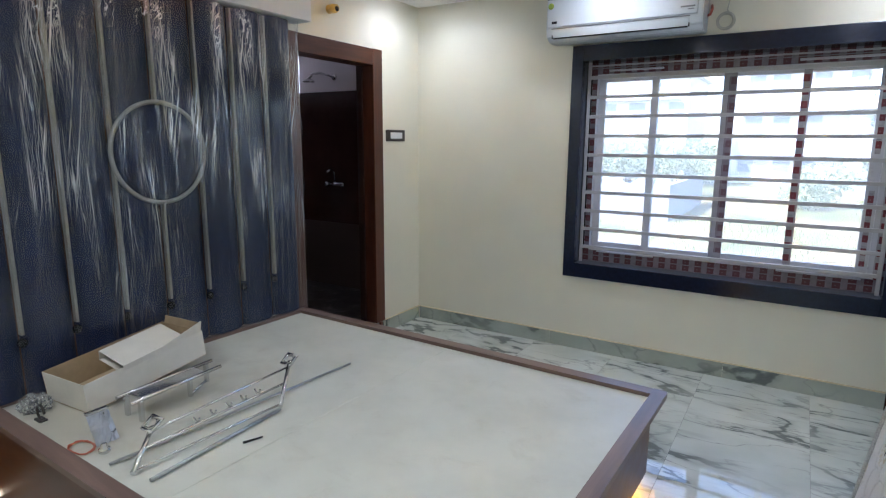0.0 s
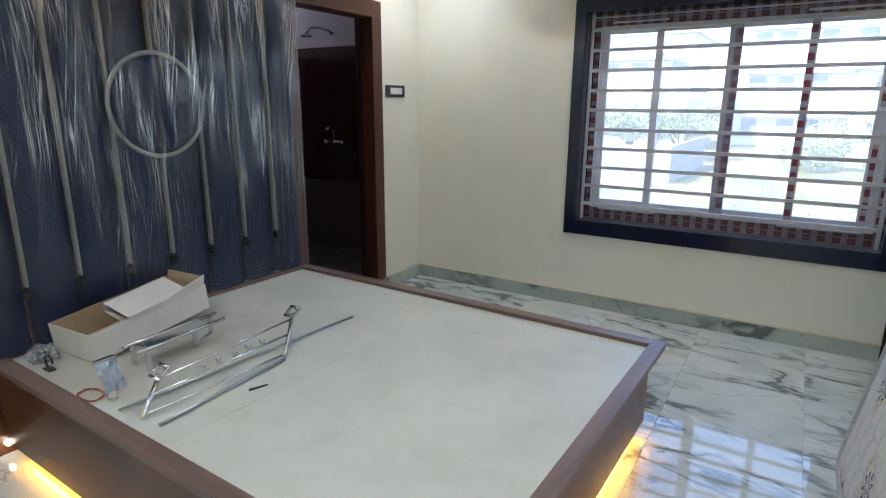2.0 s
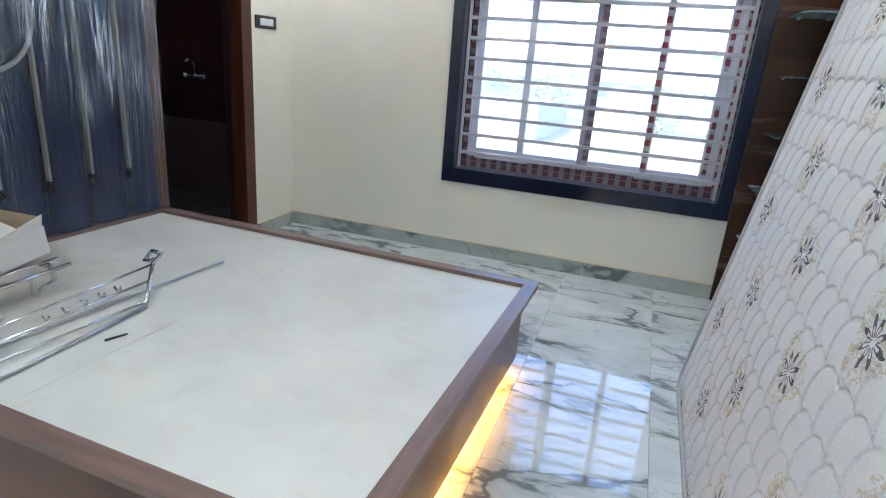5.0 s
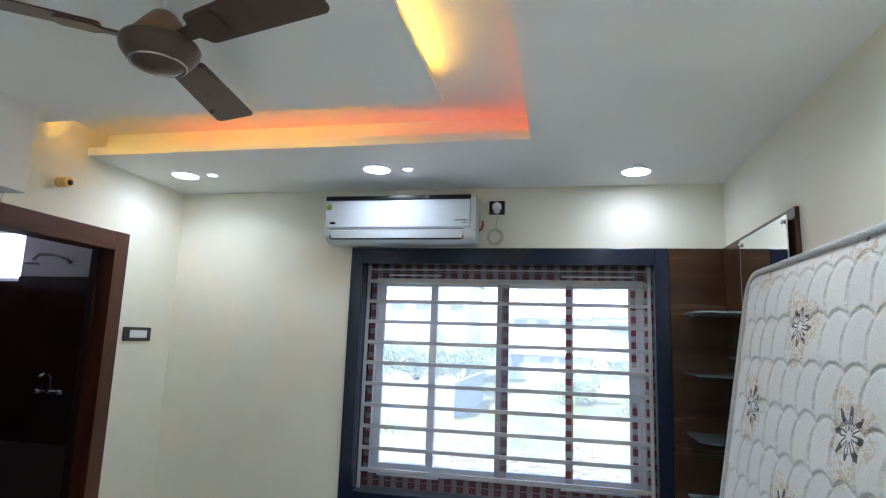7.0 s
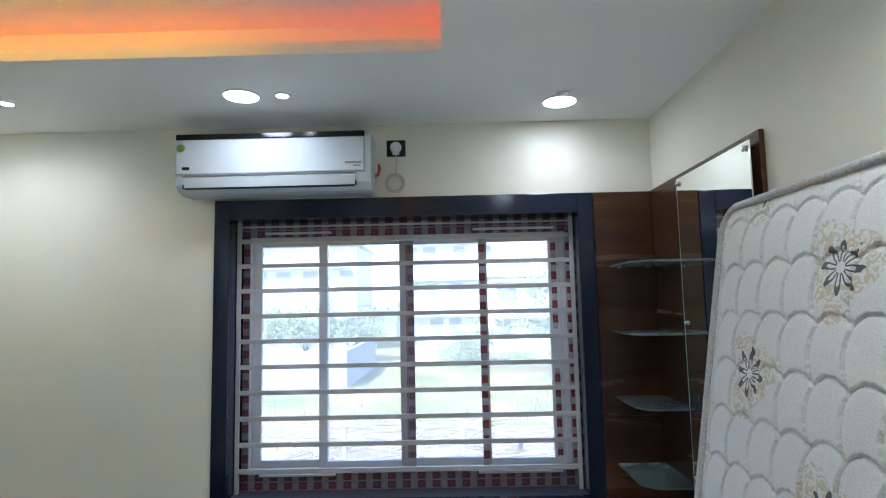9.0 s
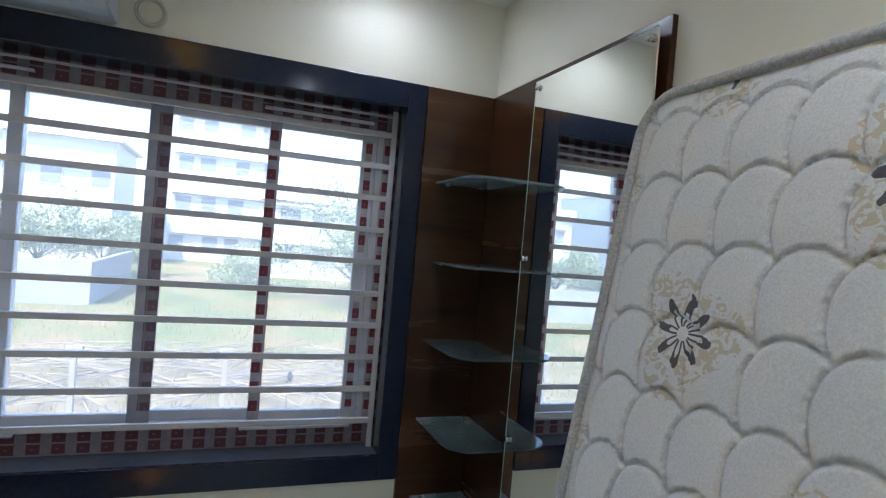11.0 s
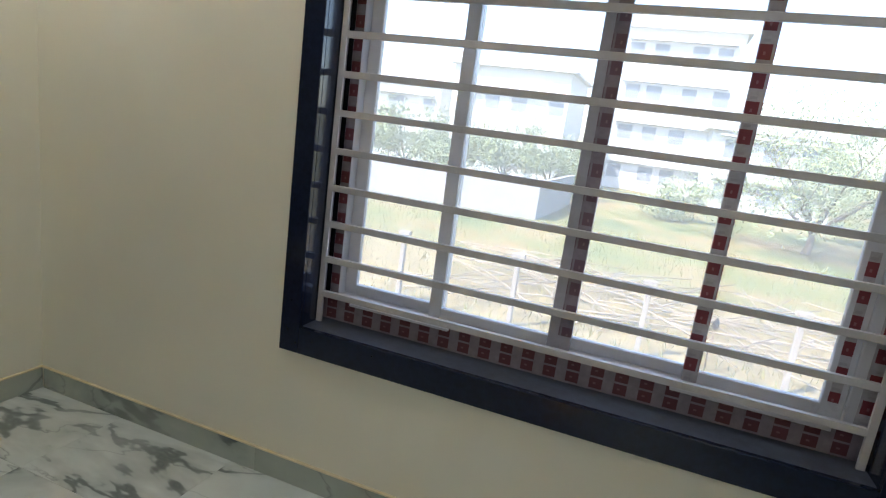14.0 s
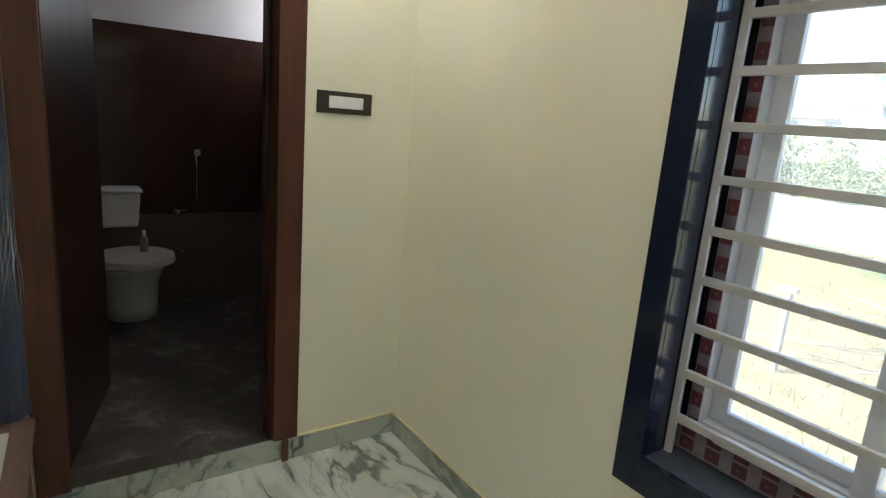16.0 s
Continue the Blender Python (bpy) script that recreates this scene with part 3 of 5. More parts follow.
sash(-0.422, 0.015, 4.354, TAPE_Z, UPVC, 0.045, 0.060)
part("tape_strip", bm_box(-0.030, -0.002, 4.3525, 4.354, 0.80, 1.25), TAPE_Z, win, "red printed tape left on a stile")
part("tape_strip", bm_box(-0.030, -0.002, 4.3525, 4.354, 1.46, 1.93), TAPE_Z, win, "red printed tape left on a stile")
part("guide_rail", bm_box(-1.60, -1.20, 4.322, 4.345, 0.722, 0.732, 0.002), UPVC, win)
part("guide_rail", bm_box(-0.45, -0.01, 4.322, 4.345, 0.722, 0.734, 0.002), UPVC, win)
part("guide_rail", bm_box(-0.45, -0.01, 4.322, 4.345, 2.000, 2.012, 0.002), UPVC, win)
part("guide_rail", bm_box(-1.58, -1.22, 4.322, 4.345, 2.000, 2.010, 0.002), UPVC, win)

# iron grill in front of the sashes
grill = thing("window_grill", (-0.775, 4.29, IZ0), "pale grey painted iron window grill of flat level bars", "window grill")
GYC = 4.287
for x in (-1.703, 0.070):
    part("post", bm_box(x - 0.011, x + 0.011, GYC - 0.006, GYC + 0.006, IZ0, IZ1, 0.002), GRILL, grill)
for i in range(10):
    z = 0.7617 + 0.1329 * i
    part("bar", bm_box(-1.692, 0.059, GYC - 0.009, GYC + 0.009, z - 0.0115, z + 0.0115, 0.002), GRILL, grill)
part("bar", bm_box(-1.692, 0.059, GYC - 0.005, GYC + 0.005, 2.030, 2.040, 0.002), GRILL, grill)

# ---- bathroom door ----
door = thing("door_1", (XW, 3.23, 0.1), "dark brown laminate bathroom door standing open in a teak frame", "door", kind="structure")
FX0, FX1 = XW - 0.135, XW + 0.014
part("jamb", bm_box(FX0, FX1, 2.765, 2.868, 0.103, 2.17, 0.004), DOORWOOD, door)
part("jamb", bm_box(FX0, FX1, 3.602, 3.709, 0.103, 2.17, 0.004), DOORWOOD, door)
part("head", bm_box(FX0, FX1, 2.868, 3.602, 2.055, 2.168, 0.004), DOORWOOD_Y, door)
part("stop", bm_box(FX0 - 0.0, FX0 + 0.05, 3.585, 3.602, 0.103, 2.055, 0.002), LEAF, door)
part("foot_strip", bm_box(FX1 - 0.008, FX1 + 0.008, 3.640, 3.668, 0.0, 0.103, 0.002), DOORWOOD, door)
hinge = Vector((-3.235, 2.872, 0))
ang = math.atan2(3.060 - 2.872, -3.93 + 3.235)
leafm = Matrix.Translation(hinge) @ Matrix.Rotation(ang, 4, "Z")
lb = bm_box(0.0, 0.715, 0.0, 0.035, 0.115, 2.045, 0.003)
bmesh.ops.transform(lb, matrix=leafm, verts=lb.verts[:])
leaf = part("door_leaf", lb, LEAF, door)
kb = bm_lathe([(0.024, 0.0), (0.024, 0.006), (0.010, 0.010), (0.010, 0.035), (0.024, 0.042), (0.028, 0.056), (0.020, 0.068), (0.004, 0.071)], (0, 0, 0), "y", 18)
bmesh.ops.transform(kb, matrix=leafm @ Matrix.Translation((0.655, 0.035, 1.03)), verts=kb.verts[:])
part("knob", kb, FANGOLD, leaf, "copper toned round knob")
solo("threshold", bm_box(XW - 0.012, XW + 0.003, 2.80, 3.66, 0.0, 0.103, 0.003), SKIRT, "marble threshold under the bathroom door", "threshold", kind="structure")

# ---- bed, set a little askew to the walls ----
bed = thing("bed", (-1.9, 1.9, 0), "low brown wooden platform bed with bare white board", "bed")
E0, E1, S0, S1, N0, N1, RZ = -0.825, -0.765, 1.030, 1.094, 2.718, 2.782, 0.450
part("side_panel", bm_box(-3.03, -0.848, 1.054, 1.077, 0.055, RZ - 0.025, 0.002), BEDWOOD, bed)
part("side_panel", bm_box(-3.03, -0.848, 2.735, 2.758, 0.055, RZ - 0.025, 0.002), BEDWOOD, bed)
part("foot_panel", bm_box(-0.848, -0.825, 1.054, 2.758, 0.055, RZ - 0.025, 0.002), BEDWOOD, bed)
part("head_panel", bm_box(-3.097, -3.041, 0.62, 2.70, 0.0, RZ - 0.03, 0.003), BEDWOOD, bed, "brown laminate panel behind the bed end")
part("led_connector", bm_lathe([(0.011, 0), (0.013, 0.006), (0.013, 0.022), (0.006, 0.028)], (-3.035, 1.052, 0.060), "x", 12), LED_END, bed, "small bright LED end connector")
part("plinth", bm_box(-2.95, -1.05, 1.28, 2.55, 0.0, 0.12), BEDWOOD, bed)
part("underside", bm_box(-3.03, -0.848, 1.077, 2.735, 0.12, 0.135), BEDWOOD, bed)
part("rim", bm_prism(rounded(-3.04, E0, S0, S1, 0.012, 3), RZ - 0.025, RZ), RIM_X, bed, "dusty brown laminate rim")
part("rim", bm_prism(rounded(-3.04, E0, N0, N1, 0.012, 3), RZ - 0.025, RZ), RIM_X, bed, "dusty brown laminate rim")
part("rim", bm_prism(rounded(E0, E1, S0, N1, 0.022, 4, (0, 1, 1, 0)), RZ - 0.025, RZ + 0.0005), RIM_Y, bed, "dusty brown laminate rim")
part("rim", bm_box(-3.04, -2.995, S1, N0, RZ - 0.025, RZ - 0.0005), RIM_Y, bed, "dusty brown laminate rim")
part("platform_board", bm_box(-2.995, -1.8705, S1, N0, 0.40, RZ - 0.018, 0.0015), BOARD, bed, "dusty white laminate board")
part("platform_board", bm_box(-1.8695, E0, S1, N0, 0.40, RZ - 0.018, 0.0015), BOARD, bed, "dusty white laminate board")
part("led_strip", bm_box(-2.90, -0.93, 1.082, 1.094, 0.058, 0.070), LED_BED, bed, "glowing warm yellow LED strip")
part("led_strip", bm_box(-0.878, -0.866, 1.10, 2.70, 0.062, 0.074), LED_BED, bed, "glowing warm yellow LED strip")
pivot = Matrix.Translation((-3.04, 2.782, 0))
bed.matrix_basis = pivot @ Matrix.Rotation(radians(-1.7), 4, "Z") @ pivot.inverted() @ bed.matrix_basis

# ---- upholstered headboard wrapped in film ----
head = thing("headboard", (-3.05, 1.87, 0.45), "tall navy upholstered headboard wrapped in wrinkled clear plastic", "headboard")
part("backing", bm_box(XW, -3.062, 0.977, 2.77, 0.45, 2.21), BEDWOOD, head)
seams = [0.977, 1.203, 1.416, 1.643, 1.866, 2.094, 2.319, 2.545, 2.77]
CY, CZ, CR = 1.862, 1.452, 0.238


def channel(y0, y1):
    """A padded upright channel with a rounded section."""
    bm = bmesh.new()
    prof = []
    for i in range(13):
        s = i / 12
        prof.append((y0 + (y1 - y0) * s, -3.060 + 0.040 * (1 - abs(2 * s - 1) ** 3.2)))
    rows = []
    for j in range(25):
        z = 0.452 + (2.208 - 0.452) * j / 24
        rows.append([bm.verts.new((x + 0.004 * noise.noise((y * 7, z * 3, 2.0)), y, z)) for y, x in prof])
    for a, b in zip(rows, rows[1:]):
        for i in range(12):
            bm.faces.new((a[i], a[i + 1], b[i + 1], b[i])).smooth = True
    return bm


for a, b in zip(seams, seams[1:]):
    part("padded_channel", channel(a + 0.003, b - 0.003), VELVET, head)
for s in seams[1:-1]:
    spans = [(0.72, 2.20)]
    if abs(s - CY) < CR - 0.03:
        spans = [(0.72, CZ - CR), (CZ + CR, 2.20)]
    for z0, z1 in spans:
        part("trim_strip", bm_box(-3.040, -3.014, s - 0.007, s + 0.007, z0, z1, 0.003), STRIP, head, "beige metal trim strip")
    part("button", bm_lathe([(0.020, 0.0), (0.020, 0.012), (0.014, 0.020), (0.004, 0.022)], (-3.035, s, 0.685), "x", 14), BLACK, head)
part("round_pad", bm_lathe([(CR - 0.012, 0.0), (CR - 0.012, 0.045), (CR - 0.05, 0.062), (0.10, 0.068), (0.01, 0.069)], (-3.060, CY, CZ), "x", 48), VELVET, head, "round navy pad")
ring = [(-3.003, CY + CR * math.cos(2 * math.pi * i / 64), CZ + CR * math.sin(2 * math.pi * i / 64)) for i in range(64)]
part("ring_trim", bm_tube(ring, 0.0105, 8, True), RING, head, "beige metal ring")
film = bmesh.new()
NY, NZ = 300, 70
grid = []
for j in range(NZ + 1):
    z = 0.462 + (2.205 - 0.462) * j / NZ
    row = []
    for i in range(NY + 1):
        y = 0.967 + 1.813 * i / NY
        lean = y + 0.10 * (z - 1.3) * noise.noise((y * 1.3, 0.0, 4.0))
        w = 0.5 * noise.noise((lean * 34, z * 1.1, 1.0)) + 0.35 * noise.noise((lean * 75, z * 2.0, 7.0)) + 0.6 * noise.noise((lean * 9, z * 0.9, 3.0))
        x = -2.990 + 0.008 * w + 0.005 * abs(noise.noise((lean * 20, z * 5, 9.0)))
        edge = y + (0.012 * noise.noise((z * 6, 3.0, i * 0.01)) if i == NY else 0)
        row.append(film.verts.new((x, edge, z + (0.02 * noise.noise((y * 6, 1.0, 2.0)) if j == 0 else 0))))
    grid.append(row)
for a, b in zip(grid, grid[1:]):
    for i in range(NY):
        film.faces.new((a[i], a[i + 1], b[i + 1], b[i])).smooth = True
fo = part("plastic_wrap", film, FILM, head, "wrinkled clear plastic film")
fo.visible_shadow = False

# ---- mattress leaning on the east wall ----
LEANA = math.atan(0.1564)
mc, ms = math.cos(LEANA), math.sin(LEANA)
# own axes: u runs south, v up the slope, w out of the quilted face
MROOT = Matrix(((0, ms, -mc, -0.073), (-1, 0, 0, 2.905), (0, mc, ms, 0.004), (0, 0, 0, 1)))
ML, MH, MT = 1.83, 1.873, 0.22


def quilt_mat():
    """White knitted ticking with printed flowers."""
    k = Mat("quilted_mattress_cloth", (0.74, 0.73, 0.70), 0.8)
    sep = k.n.new("ShaderNodeSeparateXYZ")
    k.l.new(k.obj(), sep.inputs[0])
    u, v = sep.outputs[0], sep.outputs[1]
    PU, PV = 0.61, 0.483
    rr, th = [], []
    for ou, ov in ((0.535, 1.671), (0.535 - PU / 2, 1.671 - PV / 2)):
        fu = k.math("SUBTRACT", k.math("FRACT", k.math("ADD", k.math("DIVIDE", k.math("SUBTRACT", u, ou), PU), 20.5)), 0.5)
        fv = k.math("SUBTRACT", k.math("FRACT", k.math("ADD", k.math("DIVIDE", k.math("SUBTRACT", v, ov), PV), 20.5)), 0.5)
        du, dv = k.math("MULTIPLY", fu, PU), k.math("MULTIPLY", fv, PV)
        rr.append(k.math("SQRT", k.math("ADD", k.math("MULTIPLY", du, du), k.math("MULTIPLY", dv, dv))))
        th.append(k.math("ARCTAN2", dv, du))
    masks = []
    wob = k.noise(k.obj(), 38, 2)
    leafn = k.noise(k.obj((1, 1.3, 1)), 34, 1.5, 0.4, 2.2)
    for r, t in zip(rr, th):
        pet = k.math("POWER", k.math("ABSOLUTE", k.math("COSINE", k.math("MULTIPLY_ADD", t, 4.0, 0.5))), 1.5)
        lim = k.math("MULTIPLY_ADD", pet, 0.052, 0.012)
        lim = k.math("MULTIPLY", lim, k.math("MULTIPLY_ADD", wob, 0.9, 0.5))
        dark = k.math("MULTIPLY", k.math("LESS_THAN", r, lim), k.math("GREATER_THAN", r, 0.012))
        core = k.math("LESS_THAN", r, k.math("MULTIPLY", lim, 0.62))
        vein = k.math("MULTIPLY", core, k.math("GREATER_THAN", pet, 0.80))
        dark = k.math("MULTIPLY", dark, k.math("SUBTRACT", 1.0, vein))
        out = k.math("MULTIPLY_ADD", k.math("SINE", k.math("MULTIPLY_ADD", t, 3.0, 1.0)), 0.020, 0.098)
        beige = k.math("MULTIPLY", k.math("LESS_THAN", r, out), k.math("GREATER_THAN", leafn, 0.515))
        beige = k.math("MULTIPLY", beige, k.math("GREATER_THAN", r, 0.035))
        masks.append((dark, beige))
    dk = k.math("MAXIMUM", masks[0][0], masks[1][0])
    bg = k.math("MAXIMUM", masks[0][1], masks[1][1])
    fine = k.noise(k.obj(), 260, 3)
    cloth = k.ramp(fine, [(0.35, (0.60, 0.595, 0.575)), (0.65, (0.71, 0.705, 0.685))])
    c = k.mix(k.math("MULTIPLY", bg, 0.72), cloth, (0.50, 0.42, 0.27))
    c = k.mix(k.math("MULTIPLY", dk, 0.92), c, (0.055, 0.050, 0.060))
    k.color(c)
    k.bump(fine, 0.25, 0.002)
    return k.m


def scale_depth(u, v):
    """Depth of the fish-scale quilting at a point."""
    A, B, S = 0.074, 0.074, 0.074
    v = v * 0.84
    ca, sa = math.cos(0.785), math.sin(0.785)
    u, v = u * ca + v * sa, -u * sa + v * ca
    j0 = int(math.floor(v / S))
    for j in range(j0 - 2, j0 + 3):
        off = (j % 2) * A
        i = round((u - off) / (2 * A))
        du, dv = (u - off - i * 2 * A) / A, (v - j * S) / B
        d = math.hypot(du, dv)
        if d < 1.0 and dv > -0.9:
            e = (1 - d) * A
            return 0.72 * (1 - math.exp(-(e / 0.0038) ** 1.5)) + 0.28 * (1 - d * d)
    return 0.3


mat_q = quilt_mat()
mattress = thing("mattress", MROOT, "white quilted mattress with printed flowers leaning against the wall", "mattress")
q = bmesh.new()
NU, NV, R = 430, 440, 0.085
qv = {}
for j in range(NV + 1):
    for i in range(NU + 1):
        u, v = ML * i / NU, MH * j / NV
        # squeeze the corner cells on to the rounded outline
        for cu, su in ((R, -1), (ML - R, 1)):
            for cv, sv in ((R, -1), (MH - R, 1)):
                a, b = (u - cu) * su, (v - cv) * sv
                if a > 0 and b > 0:
                    m = max(a, b)
                    d = math.hypot(a, b)
                    u, v = cu + su * a * m / d, cv + sv * b * m / d
        rim = min(u, v, ML - u, MH - v)
        puff = 0.014 * (1 - math.exp(-max(rim, 0) / 0.02))
        sag = 0.010 * noise.noise((u * 1.6, v * 1.6, 5.0))
        qv[i, j] = q.verts.new((u, v, -0.015 + puff * (0.25 + 0.75 * scale_depth(u, v)) + sag * min(1, max(rim, 0) * 8)))
for j in range(NV):
    for i in range(NU):
        q.faces.new((qv[i, j], qv[i + 1, j], qv[i + 1, j + 1], qv[i, j + 1])).smooth = True
local_part("quilted_face", q, mat_q, mattress)
outline = rounded(0.002, ML - 0.002, 0.002, MH - 0.002, R, 8)
local_part("side_band", bm_prism(outline, -MT, -0.012), mat_q, mattress)
for nm, w in (("piping", -0.008), ("piping", -MT + 0.004)):
    local_part(nm, bm_tube([(x, y, w) for x, y in rounded(0, ML, 0, MH, R, 8)], 0.011, 8, True), PIPING, mattress, "grey corded piping")

# ---- corner panelling, mirror and shelves ----
solo("wall_panel", bm_box(OX1 + 0.003, XE - 0.019, YN - 0.018, YN, 0.0, OZ1, 0.001), PANEL, "brown wood laminate panel beside the window", "wall panel", kind="structure")
solo("wall_panel", bm_box(XE - 0.018, XE, 3.137, YN, 0.0, OZ1 + 0.003, 0.001), PANEL_Y, "brown wood laminate panel behind the mirror", "wall panel", kind="structure")
mirror = thing("mirror", (0.445, 3.495, 0.3), "tall frameless mirror held off a brown panel by chrome studs", "mirror")
part("glass", bm_box(0.442, 0.448, 3.152, 3.777, 0.30, 2.135, 0.0015), MIRROR, mirror)
part("polished_edge", bm_box(0.4415, 0.4485, 3.7775, 3.781, 0.30, 2.135, 0.001), GLASSEDGE, mirror, "bare green glass edge")
for y in (3.176, 3.757):
    for z in (0.33, 0.85, 1.50, 2.110):
        part("stud", bm_lathe([(0.006, 0.030), (0.006, -0.002), (0.011, -0.004), (0.011, -0.009), (0.006, -0.012)], (0.442, y, z), "x", 14), CHROME, mirror, "chrome mirror stud")


def shelf(z):
    s = thing("corner_shelf", (0.40, 4.0, z), "clear green glass corner shelf with a rounded front", "shelf", "corner glass shelves")
    part("glass", bm_prism(rounded(0.236, XE - 0.020, 3.785, YN - 0.020, 0.10, 8, (1, 0, 0, 0)), z - 0.004, z + 0.004), SHELFGLASS, s)
    for bx in (0.28, 0.43):
        part("bracket", bm_box(bx - 0.010, bx + 0.010, YN - 0.045, YN - 0.018, z - 0.012, z - 0.0045, 0.002), CHROME, s, "small chrome bracket")


for z in (0.144, 0.471, 0.797, 1.125, 1.449, 1.776):
    shelf(z)

# ---- air conditioner ----
ac = thing("air_conditioner", (-1.40, YN, 2.17), "white split air conditioner with a black top strip", "air conditioner")
AX0, AX1 = -1.925, -0.955
prof = [(4.20, 2.175), (4.20, 2.468), (4.035, 2.468), (4.005, 2.455), (3.998, 2.250), (4.010, 2.205), (4.05, 2.178), (4.10, 2.172)]
b = bmesh.new()
ends = []
for x in (AX0, AX1):
    ends.append([b.verts.new((x, y, z)) for y, z in prof])
for i in range(len(prof)):
    b.faces.new((ends[0][i], ends[0][(i + 1) % len(prof)], ends[1][(i + 1) % len(prof)], ends[1][i]))
b.faces.new(ends[0]), b.faces.new(ends[1][::-1])
bmesh.ops.recalc_face_normals(b, faces=b.faces[:])
bmesh.ops.bevel(b, geom=b.edges[:], offset=0.006, segments=2, affect="EDGES")
part("body", b, ACSHELL, ac)
part("top_strip", bm_box(AX0 + 0.004, AX1 - 0.030, 3.996, 4.03, 2.438, 2.466, 0.003), BLACK, ac, "glossy black strip")
part("front_panel", bm_box(AX0 + 0.010, AX1 - 0.030, 3.990, 4.006, 2.262, 2.434, 0.005), ACSHELL, ac)
lv = bm_box(AX0 + 0.045, AX1 - 0.075, -0.005, 0.005, -0.026, 0.026, 0.003)
bmesh.ops.transform(lv, matrix=Matrix.Translation((0, 4.004, 2.222)) @ Matrix.Rotation(radians(14), 4, "X"), verts=lv.verts[:])
part("louvre", lv, ACSHELL, ac)
part("gap_line", bm_box(AX0 + 0.040, AX1 - 0.070, 3.9925, 3.9985, 2.250, 2.256), GREYPL, ac)
part("air_slot", bm_boxes([(AX0 + 0.052, AX1 - 0.082, 4.000, 4.016, 2.189, 2.196), (AX0 + 0.042, AX0 + 0.047, 3.997, 4.012, 2.193, 2.214), (AX1 - 0.077, AX1 - 0.072, 3.997, 4.012, 2.193, 2.214)]), BLACK, ac, "narrow dark slot round the louvre")
part("badge", bm_box(AX0 + 0.042, AX0 + 0.078, 3.9875, 3.990, 2.283, 2.298, 0.001), BLACK, ac, "small dark oval badge")
part("label_sticker", bm_lathe([(0.020, 0.0), (0.020, -0.002), (0.010, -0.0025)], (AX0 + 0.034, 3.9895, 2.394), "y", 18), STAR, ac, "round green rating sticker")
part("print_bar", bm_box(AX1 - 0.125, AX1 - 0.045, 3.988, 3.990, 2.300, 2.309), GREYPL, ac)
part("print_bar", bm_box(AX1 - 0.085, AX1 - 0.050, 3.988, 3.990, 2.286, 2.292), GREYPL, ac)
part("pipe", bm_tube([(-0.965, 4.17, 2.27), (-0.940, 4.165, 2.28), (-0.932, 4.17, 2.31), (-0.938, 4.19, 2.335)], 0.008, 8), COPPER, ac, "short red insulated pipe")

sock = thing("power_socket", (-0.812, YN, 2.38), "black square socket plate with a white plug", "socket")
part("plate", bm_box(-0.897, -0.798, YN - 0.010, YN, 2.380, 2.468, 0.003), BLACK, sock)
part("plug", bm_lathe([(0.030, 0.0), (0.030, -0.014), (0.024, -0.024), (0.008, -0.026)], (-0.848, YN - 0.010, 2.426), "y", 20), WHITEPL, sock, "round white plug")
part("plug_lip", bm_box(-0.866, -0.830, YN - 0.022, YN - 0.010, 2.388, 2.405, 0.003), WHITEPL, sock)
coil = []
for i in range(0, 150):
    a = i * 0.18
    rr = 0.044 + 0.006 * math.sin(a * 0.37)
    coil.append((-0.854 + rr * math.cos(a), YN - 0.008 - 0.012 * (i / 150), 2.238 + rr * math.sin(a)))
cab = thing("cable_coil", (-0.818, YN, 2.19), "coiled cream power cable hanging under the socket", "cable")
part("coil", bm_tube(coil, 0.0042, 6), CABLE, cab)
part("lead", bm_tube([(-0.848, YN - 0.018, 2.392), (-0.842, YN - 0.02, 2.35), (-0.851, YN - 0.016, 2.30), (-0.836, YN - 0.016, 2.278)], 0.0035, 6), CABLE, cab)

sw = thing("switch_plate", (XW, 3.88, 1.51), "dark framed switch plate with one white rocker row", "switch")
part("frame", bm_box(XW, XW + 0.010, 3.757, 3.998, 1.512, 1.599, 0.004), BROWNPLATE, sw)
part("rocker", bm_box(XW + 0.010, XW + 0.015, 3.806, 3.956, 1.533, 1.580, 0.002), WHITEPL, sw, "white rocker row")

eye = thing("ceiling_camera", (XW, 3.168, 2.355), "small dome camera on the wall, LED yellow put into its colour", "camera")
part("mount", bm_lathe([(0.028, 0.0), (0.028, 0.012), (0.020, 0.018)], (XW, 3.168, 2.355), "x", 20), DOME, eye)
part("body", bm_lathe([(0.020, 0.016), (0.027, 0.024), (0.029, 0.055), (0.025, 0.070)], (XW, 3.168, 2.355), "x", 20), DOME, eye)
part("lens", bm_lathe([(0.017, 0.069), (0.015, 0.075), (0.004, 0.076)], (XW, 3.168, 2.352), "x", 18), BLACK, eye, "black lens")

